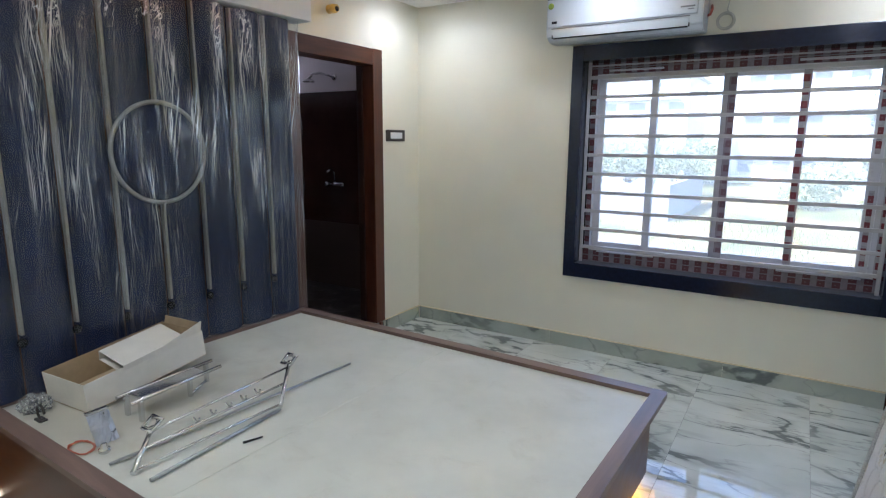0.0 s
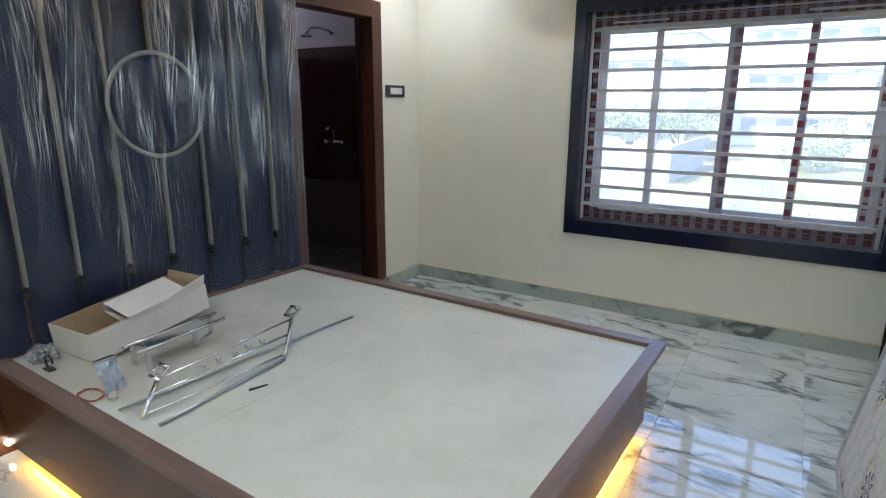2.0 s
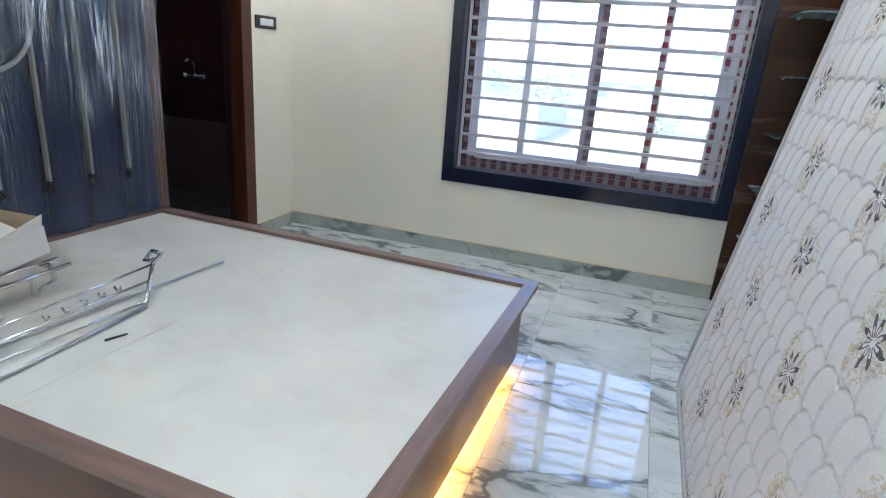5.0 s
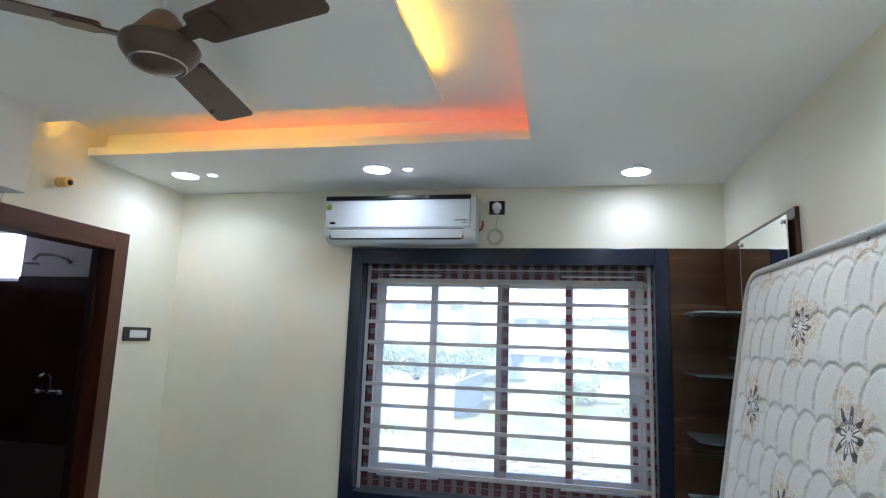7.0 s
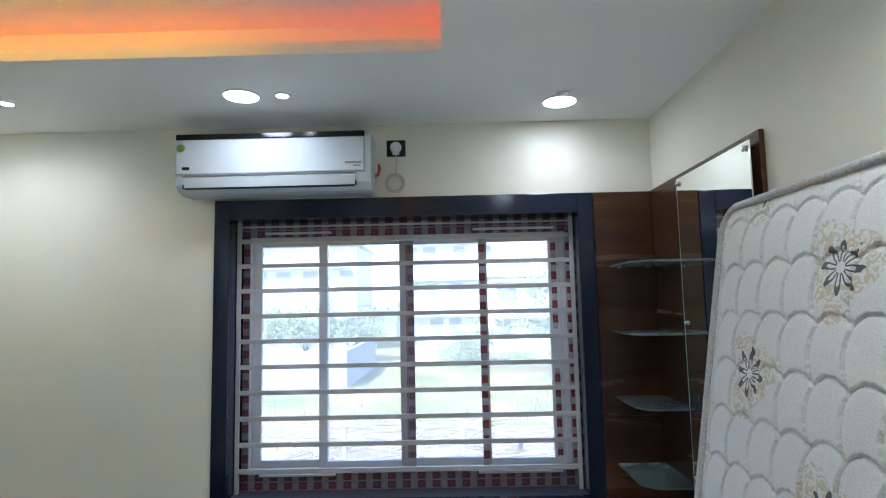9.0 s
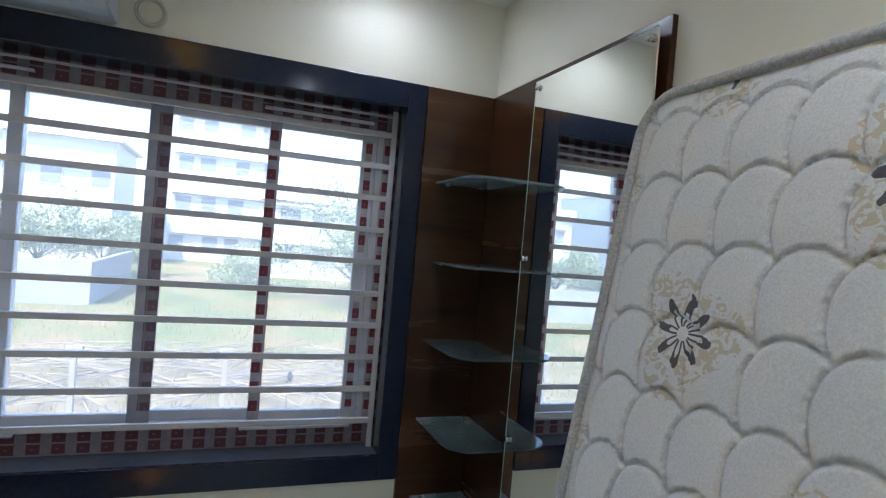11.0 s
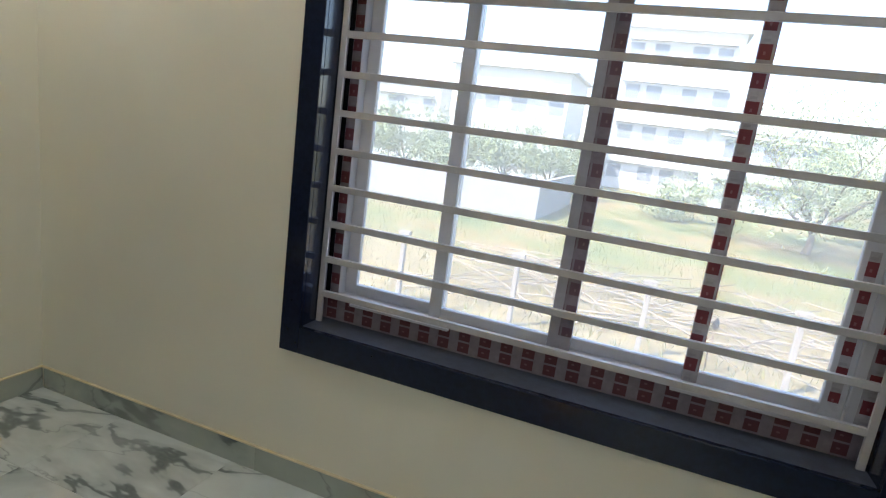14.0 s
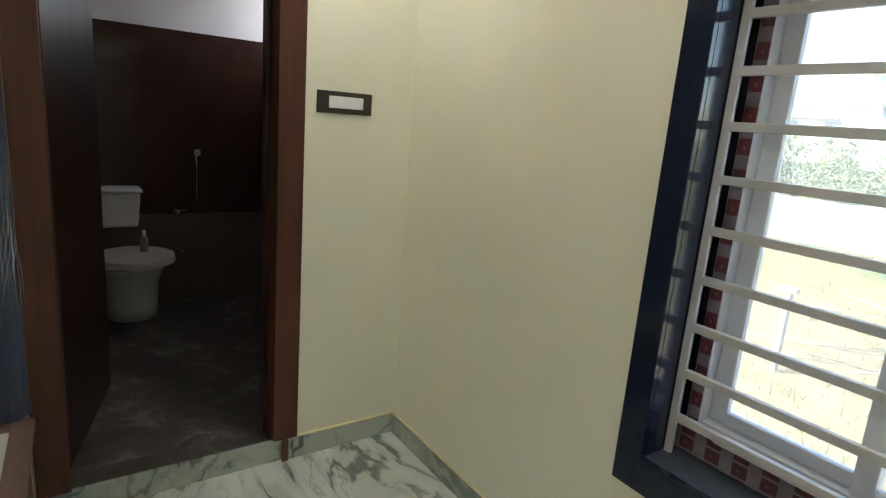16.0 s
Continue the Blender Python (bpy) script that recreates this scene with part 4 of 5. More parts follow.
# ---- ceiling lights ----
def downlight(x, y, r, lamp):
    d = thing("downlight", (x, y, CEIL_Z), "round white recessed ceiling light switched on", "ceiling light", "recessed ceiling lights")
    part("ring", bm_lathe([(r + 0.010, 0.0), (r + 0.010, -0.004), (r + 0.002, -0.006), (r, -0.001)], (x, y, CEIL_Z), "z", 28), WHITEPL, d)
    part("diffuser", bm_lathe([(r, -0.001), (r, -0.0055), (0.6 * r, -0.0062)], (x, y, CEIL_Z), "z", 28), LAMPGLASS, d, "glowing white diffuser")
    if lamp:
        l = new("downlight_lamp", bpy.data.lights.new("downlight_lamp", "AREA"))
        l.data.shape, l.data.size, l.data.energy, l.data.color, l.data.spread = "DISK", 2 * r * 0.9, lamp, (0.96, 1.0, 0.92), radians(150)
        l.matrix_basis = Matrix.Translation((x, y, CEIL_Z - 0.009))
        l.parent = d
        l.matrix_parent_inverse = d.matrix_basis.inverted()


downlight(-2.770, 3.750, 0.075, 0.27)
downlight(-1.501, 3.735, 0.075, 0.22)
downlight(-0.037, 3.908, 0.075, 0.23)
downlight(-2.582, 3.752, 0.026, 0.18)
downlight(-1.316, 3.740, 0.026, 0.10)
# unseen south row, assumed by symmetry and added to brighten the room
for x in (-2.770, -1.501, -0.037):
    downlight(x, 0.36, 0.075, 1.0)
downlight(-0.095, 2.085, 0.075, 0.6)
det = thing("ceiling_sensor", (-0.04, 3.80, CEIL_Z), "small white ceiling sensor disc", "sensor")
part("disc", bm_lathe([(0.03, 0.0), (0.03, -0.006), (0.02, -0.010)], (-0.04, 3.80, CEIL_Z), "z", 20), WHITEPL, det)

leds = (("led_strip_light", LED_WARM, (-3.09, -1.30, 2.985, 2.995, 2.659, 2.669), "warm yellow LED strip on the edge of the ceiling panel"),
        ("led_strip_light", LED_RED, (-2.60, TX + 0.05, TY1 + 0.045, TY1 + 0.055, CEIL_Z + 0.016, CEIL_Z + 0.026), "red LED strip in the ceiling cove"),
        ("led_strip_light", LED_RED, (TX + 0.045, TX + 0.055, 2.55, TY1 + 0.03, CEIL_Z + 0.016, CEIL_Z + 0.026), "red LED strip in the ceiling cove"),
        ("led_strip_light", LED_WARM, (-0.990, -0.980, 1.15, 2.83, 2.659, 2.669), "warm yellow LED strip on the ceiling panel"))
for nm, m, r, lab in leds:
    solo(nm, bm_box(*r), m, lab, "LED strip")

# ---- ceiling fan ----
fan = thing("ceiling_fan", (-1.625, 2.055, 2.634), "brown three-bladed ceiling fan standing still", "ceiling fan")
FXc, FYc = -1.625, 2.055
part("canopy", bm_lathe([(0.040, 0.0), (0.038, -0.012), (0.024, -0.034), (0.013, -0.038)], (FXc, FYc, 2.634), "z", 24), CABLE, fan, "small cream canopy cup")
part("rod", bm_lathe([(0.010, 0.0), (0.010, -0.08)], (FXc, FYc, 2.60), "z", 14), WHITEPL, fan)
part("motor_cap", bm_lathe([(0.024, 0.092), (0.036, 0.084), (0.056, 0.058), (0.082, 0.020), (0.090, 0.0)], (FXc, FYc, 2.446), "z", 32), FANGOLD, fan, "bronze cone-shaped motor cap")
part("motor", bm_lathe([(0.088, 0.006), (0.108, 0.000), (0.116, -0.014), (0.110, -0.034), (0.094, -0.056), (0.078, -0.068)], (FXc, FYc, 2.440), "z", 36), FAN, fan)
part("ring", bm_tube([(FXc + 0.078 * math.cos(2 * math.pi * i / 40), FYc + 0.078 * math.sin(2 * math.pi * i / 40), 2.371) for i in range(40)], 0.0045, 8, True), FANRIM, fan, "thin polished ring")
part("bottom_cap", bm_lathe([(0.076, 0.002), (0.064, -0.010), (0.042, -0.018), (0.010, -0.022)], (FXc, FYc, 2.371), "z", 32), FAN, fan)
for a in (-17, 100, 218):
    turn = Matrix.Translation((FXc, FYc, 2.446)) @ Matrix.Rotation(radians(a), 4, "Z") @ Matrix.Rotation(radians(-13), 4, "X")
    bl = bm_prism(rounded(0.155, 0.600, -0.070, 0.078, 0.024, 4), -0.0025, 0.0025)
    for v in bl.verts:
        v.co.y *= 0.80 + 0.20 * (v.co.x - 0.15) / 0.45
    bmesh.ops.transform(bl, matrix=turn, verts=bl.verts[:])
    blade = part("blade", bl, FAN, fan)
    arm = bm_prism([(0.085, -0.022), (0.15, -0.024), (0.175, -0.050), (0.262, -0.046), (0.272, -0.030), (0.272, 0.030), (0.262, 0.046), (0.175, 0.050), (0.15, 0.024), (0.085, 0.022)], -0.010, -0.003)
    bmesh.ops.transform(arm, matrix=turn, verts=arm.verts[:])
    part("blade_bracket", arm, FAN, blade, "dark bronze blade bracket")

# ---- loose things on the bed ----
BT = 0.432
carton = thing("carton", (-2.75, 1.6, BT), "open white long carton with brown inside, tilted on a chrome rack", "box")
cm = Matrix.Translation((-2.685, 1.268, 0.436)) @ Matrix.Rotation(radians(4), 4, "Z") @ Matrix.Rotation(radians(6), 4, "X")
# own axes: x across towards the wall (negative), y along, z up
CL, CW, CH = 0.57, 0.29, 0.125
for nm, r, mat in (("base", (-CW, 0, 0, CL, 0, 0.003), CARD_IN), ("side", (-0.003, 0, 0, CL, 0.003, CH), CARD_OUT), ("side", (-CW, -CW + 0.003, 0, CL, 0.003, CH), CARD_IN),
                   ("end", (-CW + 0.003, -0.003, 0, 0.003, 0.003, CH), CARD_OUT), ("end", (-CW + 0.003, -0.003, CL - 0.003, CL, 0.003, CH), CARD_IN)):
    b = bm_box(*r)
    bmesh.ops.transform(b, matrix=cm, verts=b.verts[:])
    part(nm, b, mat, carton)
tray = bm_boxes([(-0.165, 0.0, 0.0, 0.30, 0.0, 0.003), (-0.165, 0.0, 0.0, 0.30, 0.042, 0.045), (-0.165, -0.162, 0.0, 0.30, 0.003, 0.042), (-0.003, 0.0, 0.0, 0.30, 0.003, 0.042), (-0.162, -0.003, 0.297, 0.30, 0.003, 0.042)])
bmesh.ops.transform(tray, matrix=cm @ Matrix.Translation((-0.004, 0.17, CH - 0.036)) @ Matrix.Rotation(radians(13), 4, "Y") @ Matrix.Rotation(radians(1.5), 4, "X"), verts=tray.verts[:])
part("inner_sleeve", tray, CARD_OUT, carton, "white folded inner sleeve sticking out")
for nm, r, m in (("end_flap", (-CW + 0.02, -0.02, 0.0, 0.035, -0.0015, 0.0015), Matrix.Translation((0, CL, CH)) @ Matrix.Rotation(radians(74), 4, "X")),
                 ("side_flap", (0.0, 0.06, 0.30, CL - 0.01, -0.0015, 0.0015), Matrix.Translation((0, 0, CH)) @ Matrix.Rotation(radians(-72), 4, "Y"))):
    b = bm_box(*r)
    if nm == "side_flap":
        for v in b.verts:
            v.co.x *= max(0.02, (v.co.y - 0.30) / (CL - 0.31))
    bmesh.ops.transform(b, matrix=cm @ m, verts=b.verts[:])
    part(nm, b, CARD_IN if nm == "end_flap" else CARD_OUT, carton)
inner = bm_box(-0.15, -0.05, 0.06, 0.20, 0.012, 0.055, 0.01)
bmesh.ops.transform(inner, matrix=cm, verts=inner.verts[:])
bagin = solo("plastic_bag", inner, CLEARBAG, "crumpled clear plastic bag inside the carton", "bag")


def bar(parent, a, b, w, mat=CHROME, name="rail", sides=8):
    return part(name, bm_tube([a, b], w, sides), mat, parent)


rack = thing("towel_rack", (-2.55, 1.6, BT), "chrome folding towel rack lying under the carton", "towel rack")
za = BT + 0.088
bar(rack, (-2.455, 1.31, za), (-2.49, 1.74, za), 0.008)
bar(rack, (-2.555, 1.31, za), (-2.58, 1.76, za), 0.008)
part("plate", bm_box(-2.575, -2.475, 1.36, 1.66, za - 0.004, za + 0.004, 0.002), CHROME, rack)
for x, y in ((-2.456, 1.350), (-2.500, 1.591), (-2.555, 1.350), (-2.575, 1.724)):
    part("leg", bm_box(x - 0.011, x + 0.011, y - 0.008, y + 0.008, BT, za, 0.003), CHROME, rack)
part("foot_bar", bm_tube([(-2.50, 1.591, BT + 0.008), (-2.575, 1.724, BT + 0.008)], 0.006, 8), CHROME, rack)

hold = thing("towel_holder", (-2.2, 1.6, BT), "long chrome double towel holder with square end mounts", "towel holder")
La, Lb = Vector((-2.120, 1.118, BT + 0.012)), Vector((-2.235, 1.262, BT + 0.080))
Ra, Rb = Vector((-2.085, 1.715, BT + 0.012)), Vector((-2.285, 1.955, BT + 0.080))
for a, b in ((La, Lb), (Ra, Rb)):
    part("arm", bm_tube([a, b], 0.009, 8), CHROME, hold)
    d = (b - a).normalized()
    mt = bm_boxes([(-0.032, 0.032, 0.022, 0.032, -0.004, 0.004), (-0.032, 0.032, -0.032, -0.022, -0.004, 0.004), (-0.032, -0.022, -0.022, 0.022, -0.004, 0.004), (0.022, 0.032, -0.022, 0.022, -0.004, 0.004)])
    bm_tube([(0.020 * math.cos(t * 0.5236), 0.020 * math.sin(t * 0.5236), 0) for t in range(12)], 0.004, 6, True, bm=mt)
    bmesh.ops.transform(mt, matrix=Matrix.Translation(b + Vector((0, 0, 0.012))) @ Matrix.Rotation(radians(35), 4, "X"), verts=mt.verts[:])
    part("mount", mt, CHROME, hold, "square chrome wall mount")
for f in (0.05, 0.5, 0.88):
    bar(hold, La.lerp(Lb, f), Ra.lerp(Rb, f), 0.005)
for i in range(5):
    p = La.lerp(Lb, 0.72).lerp(Ra.lerp(Rb, 0.72), 0.28 + 0.11 * i)
    part("hook", bm_tube([p, p + Vector((0.012, 0, -0.016)), p + Vector((0.030, 0, -0.010)), p + Vector((0.034, 0, 0.006))], 0.004, 6), CHROME, hold)
solo("metal_tube", bm_tube([(-2.240, 1.108, BT + 0.012), (-2.152, 2.222, BT + 0.012)], 0.0055, 10), ALU, "long thin grey metal tube lying on the bed", "tube")
solo("metal_tube", bm_tube([(-2.040, 1.130, BT + 0.010), (-2.070, 1.700, BT + 0.010)], 0.007, 10), ALU, "short grey metal tube lying on the bed", "tube")
solo("screw", bm_tube([(-1.990, 1.450, BT + 0.004), (-1.965, 1.518, BT + 0.004)], [0.005, 0.003], 8), BLACK, "small dark screw lying on the white board", "screw")
packet = bmesh.new()
pv = {}
for i in range(9):
    for j in range(9):
        pv[i, j] = packet.verts.new((-2.40 - 0.06 * j / 8 + 0.008 * noise.noise((i * 0.9, j * 0.9, 3)), 1.150 + 0.080 * i / 8, BT + 0.004 + 0.105 * j / 8 + 0.006 * noise.noise((i, j, 8))))
for i in range(8):
    for j in range(8):
        packet.faces.new((pv[i, j], pv[i + 1, j], pv[i + 1, j + 1], pv[i, j + 1]))
pk = thing("foil_packet", (-2.40, 1.25, BT), "crumpled silver foil packet standing on the board", "packet")
bmesh.ops.solidify(packet, geom=packet.faces[:], thickness=0.012)
part("pouch", packet, FOIL, pk)
part("top_seal", bm_box(-2.472, -2.452, 1.15, 1.230, BT + 0.104, BT + 0.116, 0.003), CHROME, pk)
loop = [(-2.44 + 0.055 * math.cos(i * 0.42) + 0.004 * math.sin(i), 1.118 + 0.036 * math.sin(i * 0.42), BT + 0.005 + 0.006 * math.sin(i * 0.7) ** 2) for i in range(26)]
solo("wire_loop", bm_tube(loop, 0.003, 6), ORANGE, "loop of orange wire lying on the board", "wire")
fit_ = thing("pipe_fitting", (-2.36, 1.19, BT), "small chrome pipe fitting beside the packet", "fitting")
part("collar", bm_lathe([(0.016, 0), (0.020, 0.004), (0.020, 0.016), (0.012, 0.020), (0.010, 0.034), (0.004, 0.036)], (-2.350, 1.150, BT), "z", 16), CHROME, fit_)
hk = thing("robe_hook", (-2.81, 1.17, BT), "small dark metal hook lying on the bed edge", "hook")
part("ring", bm_tube([(-2.79 + 0.03 * math.cos(t * 0.5), 1.142, BT + 0.036 + 0.03 * math.sin(t * 0.5)) for t in range(12)], 0.005, 6), BROWNPLATE, hk)
part("base", bm_box(-2.82, -2.77, 1.127, 1.157, BT, BT + 0.008, 0.002), BROWNPLATE, hk)
bag = bmesh.new()
bmesh.ops.create_icosphere(bag, subdivisions=4, radius=1)
for v in bag.verts:
    n = 0.75 + 0.35 * noise.noise(v.co * 2.3) + 0.22 * noise.noise(v.co * 6.0)
    v.co = Vector((-2.90 + v.co.x * 0.075 * n, 1.17 + v.co.y * 0.070 * n, max(BT + 0.001, BT + 0.030 + v.co.z * 0.05 * n)))
solo("plastic_bag", bag, CLEARBAG, "crumpled clear plastic bag on the bed corner", "bag")

# ---- bathroom fittings ----
wc = thing("toilet", (-4.95, 3.27, BZ), "white ceramic toilet with an ivory seat and low cistern", "toilet")


def oval(cx, cy, rx, ry, n=28):
    return [(cx + rx * math.cos(2 * math.pi * i / n), cy + ry * math.sin(2 * math.pi * i / n)) for i in range(n)]


bowl = bmesh.new()
levels = [(BZ, -5.06, 0.18, 0.162), (BZ + 0.10, -5.06, 0.178, 0.160), (BZ + 0.25, -5.03, 0.19, 0.166), (BZ + 0.36, -4.95, 0.235, 0.190), (BZ + 0.405, -4.945, 0.245, 0.200)]
rings = [[bowl.verts.new((x, y, z)) for x, y in oval(cx, 3.27, rx, ry)] for z, cx, rx, ry in levels]
for a, b in zip(rings, rings[1:]):
    for i in range(28):
        bowl.faces.new((a[i], a[(i + 1) % 28], b[(i + 1) % 28], b[i])).smooth = True
bowl.faces.new(rings[0][::-1]), bowl.faces.new(rings[-1])
part("bowl", bowl, CERAMIC, wc)
part("seat", bm_prism(oval(-4.92, 3.290, 0.255, 0.232), BZ + 0.406, BZ + 0.424), SEATPL, wc, "ivory plastic seat")
part("lid", bm_prism(oval(-4.925, 3.290, 0.250, 0.227), BZ + 0.426, BZ + 0.444), SEATPL, wc, "closed ivory lid")
tank = bm_box(BX + 0.014, -5.10, 3.07, 3.355, 0.665, 0.895, 0.02, 3)
for v in tank.verts:
    t = (0.895 - v.co.z) / 0.23
    v.co.y = 3.2125 + (v.co.y - 3.2125) * (1 - 0.16 * t)
part("cistern", tank, CERAMIC, wc)
part("cistern_lid", bm_box(BX + 0.014, -5.09, 3.06, 3.365, 0.896, 0.92, 0.008), CERAMIC, wc)
bot = thing("soap_bottle", (-5.0, 3.35, BZ + 0.445), "small grey spray bottle standing on the toilet lid", "bottle")
part("bottle", bm_lathe([(0.024, 0), (0.026, 0.01), (0.026, 0.08), (0.012, 0.10)], (-5.0, 3.35, BZ + 0.445), "z", 16), GREYPL, bot)
part("cap", bm_lathe([(0.012, 0.10), (0.012, 0.135), (0.006, 0.14)], (-5.0, 3.35, BZ + 0.445), "z", 14), WHITEPL, bot, "white cap")
hs = thing("hand_shower", (BX + 0.012, 3.73, 0.75), "chrome hand shower on a wall hook", "shower")
part("head", bm_lathe([(0.006, 0.0), (0.022, 0.02), (0.024, 0.035)], (BX + 0.05, 3.73, 1.165), "x", 16), CHROME, hs)
part("hose", bm_tube([(BX + 0.05, 3.73, 1.16), (BX + 0.03, 3.735, 0.95), (BX + 0.03, 3.735, 0.78)], 0.007, 8), CHROME, hs)
part("hook", bm_box(BX + 0.012, BX + 0.05, 3.72, 3.74, 1.10, 1.13, 0.004), CHROME, hs)
tap = thing("wall_tap", (BX + 0.012, 3.60, 0.72), "small chrome wall tap", "tap")
part("valve", bm_lathe([(0.022, 0), (0.022, 0.006), (0.012, 0.01), (0.012, 0.07), (0.008, 0.075)], (BX + 0.012, 3.60, 0.74), "x", 14), CHROME, tap)
part("lever", bm_box(BX + 0.06, BX + 0.075, 3.57, 3.66, 0.745, 0.757, 0.003), CHROME, tap)
ang2 = thing("angle_valve", (BX + 0.012, 3.62, 0.44), "small dark chrome angle valve", "valve")
part("valve", bm_lathe([(0.018, 0), (0.018, 0.006), (0.010, 0.01), (0.010, 0.055), (0.016, 0.06), (0.012, 0.075)], (BX + 0.012, 3.62, 0.46), "x", 14), CHROME, ang2)
mix = thing("shower_mixer", (-4.15, BYN - 0.012, 1.05), "chrome wall mixer with two handles and a raised spout", "mixer tap")
part("body", bm_tube([(-4.27, BYN - 0.05, 1.10), (-4.11, BYN - 0.05, 1.10)], 0.020, 12), CHROME, mix)
for x in (-4.29, -4.09):
    part("handle", bm_lathe([(0.012, 0.03), (0.024, 0.02), (0.026, 0.0), (0.018, -0.02), (0.006, -0.024)], (x, BYN - 0.06, 1.10), "y", 14), CHROME, mix)
part("spout", bm_tube([(-4.19, BYN - 0.05, 1.11), (-4.19, BYN - 0.06, 1.21), (-4.19, BYN - 0.10, 1.25), (-4.19, BYN - 0.16, 1.22)], 0.010, 8), CHROME, mix)
for x in (-4.25, -4.13):
    part("leg", bm_tube([(x, BYN - 0.05, 1.10), (x, BYN - 0.011, 1.10)], 0.014, 10), CHROME, mix)
vw = thing("window_2", ((VENT[0] + VENT[1]) / 2, BYN, VENT[2]), "small bathroom ventilator with frosted glass slats", "window", kind="structure")
for r in ((VENT[0], VENT[0] + 0.03, BYN + 0.05, BYN + 0.09, VENT[2], VENT[3]), (VENT[1] - 0.03, VENT[1], BYN + 0.05, BYN + 0.09, VENT[2], VENT[3]),
          (VENT[0] + 0.03, VENT[1] - 0.03, BYN + 0.05, BYN + 0.09, VENT[2], VENT[2] + 0.03), (VENT[0] + 0.03, VENT[1] - 0.03, BYN + 0.05, BYN + 0.09, VENT[3] - 0.03, VENT[3])):
    part("window_frame", bm_box(*r, 0.003), UPVC, vw)
part("pane", bm_box(VENT[0] + 0.03, VENT[1] - 0.03, BYN + 0.068, BYN + 0.072, VENT[2] + 0.03, VENT[3] - 0.03), PANE, vw, "frosted ventilator glass").visible_shadow = False

sh = thing("wall_shower", (-4.20, BYN - 0.012, 2.05), "chrome wall shower with a bent arm", "shower")
part("flange", bm_lathe([(0.030, 0.0), (0.028, -0.010), (0.012, -0.014)], (-4.20, BYN - 0.012, 2.10), "y", 16), CHROME, sh)
part("arm", bm_tube([(-4.20, BYN - 0.02, 2.10), (-4.20, BYN - 0.20, 2.12), (-4.20, BYN - 0.30, 2.10), (-4.20, BYN - 0.34, 2.06)], 0.010, 8), CHROME, sh)
part("head", bm_lathe([(0.012, 0.03), (0.05, 0.008), (0.055, 0.0), (0.05, -0.006)], (-4.20, BYN - 0.345, 2.03), "z", 20), CHROME, sh)

vl = new("ventilator_daylight", bpy.data.lights.new("ventilator_daylight", "AREA"))
vl.data.shape, vl.data.size, vl.data.size_y, vl.data.energy, vl.data.color = "RECTANGLE", 0.45, 0.35, 0.55, (0.93, 0.96, 1.0)
vl.matrix_basis = pose((VENT[0] + VENT[1]) / 2, BYN + 0.12, (VENT[2] + VENT[3]) / 2, -90, 0, 0)
vl.parent = vw
vl.matrix_parent_inverse = vw.matrix_basis.inverted()

# ---- outside ----
GZ = -1.8
k = Mat("dry_grass_ground", (0.2, 0.18, 0.09), 0.95)
n1, n2 = k.noise(k.obj(), 0.35, 6), k.noise(k.obj(), 2.2, 10, 0.78)
kf = k.math("ADD", k.math("MULTIPLY", n1, 0.6), k.math("MULTIPLY", n2, 0.4))
sy = k.n.new("ShaderNodeSeparateXYZ")
k.l.new(k.obj(), sy.inputs[0])
edge = k.math("ADD", sy.outputs["Y"], k.math("MULTIPLY", k.math("SUBTRACT", n1, 0.5), 14.0))
soil = k.ramp(n2, [(0.35, (0.095, 0.075, 0.026)), (0.50, (0.185, 0.142, 0.055)), (0.65, (0.28, 0.215, 0.105))])
grass = k.ramp(kf, [(0.36, (0.05, 0.075, 0.010)), (0.48, (0.115, 0.118, 0.022)), (0.56, (0.18, 0.135, 0.045)), (0.66, (0.26, 0.165, 0.075))])
k.color(k.mix(k.ramp(k.math("DIVIDE", edge, 40.0), [(0.38, (0, 0, 0)), (0.47, (1, 1, 1))]), soil, grass))
k.bump(n2, 0.6, 0.08)
GROUND = k.m
FACADE = paint("white_facade", (0.58, 0.58, 0.56), 0.8, 0.06, 20)
CONC = plain("grey_concrete", (0.25, 0.25, 0.25), 0.85, 0, 0.15, 2, 0.1)
DARKWIN = plain("dark_window_glass", (0.20, 0.215, 0.24), 0.3, 0, 0.1, 4)
POSTSTONE = plain("weathered_fence_post", (0.24, 0.21, 0.175), 0.9, 0, 0.2, 8, 0.1)
BARK = plain("grey_bark", (0.16, 0.12, 0.09), 0.9, 0, 0.2, 12, 0.3)
LEAVES = plain("olive_leaves", (0.20, 0.23, 0.105), 0.7, 0, 0.3, 2)
BAMBOO = plain("dry_bamboo", (0.23, 0.185, 0.13), 0.7, 0, 0.45, 3)

gb = bmesh.new()
vs = [[gb.verts.new((x, y, GZ + 0.18 * noise.noise((x * 0.15, y * 0.15, 0)))) for x in np.concatenate((np.linspace(-900, -45, 6), np.linspace(-40, 40, 60), np.linspace(45, 900, 6)))]
      for y in np.concatenate((np.linspace(-300, 3, 4), np.linspace(5, 70, 60), np.linspace(80, 1500, 8)))]
for a, b in zip(vs, vs[1:]):
    for i in range(len(a) - 1):
        gb.faces.new((a[i], a[i + 1], b[i + 1], b[i]))
solo("ground", gb, GROUND, "dry grassy plot with bare patches", "ground", kind="structure")

# compound wall with a corner
solo("compound_wall", bm_boxes([(-40, -5.2, 25.6, 25.8, GZ - 0.2, GZ + 1.57)]), CONC, "long grey rendered compound wall", "boundary wall")
solo("compound_wall", bm_boxes([(-5.2, -5.0, 25.6, 35.0, GZ - 0.2, GZ + 1.57)]), CONC, "grey rendered compound wall running back from the corner", "boundary wall")


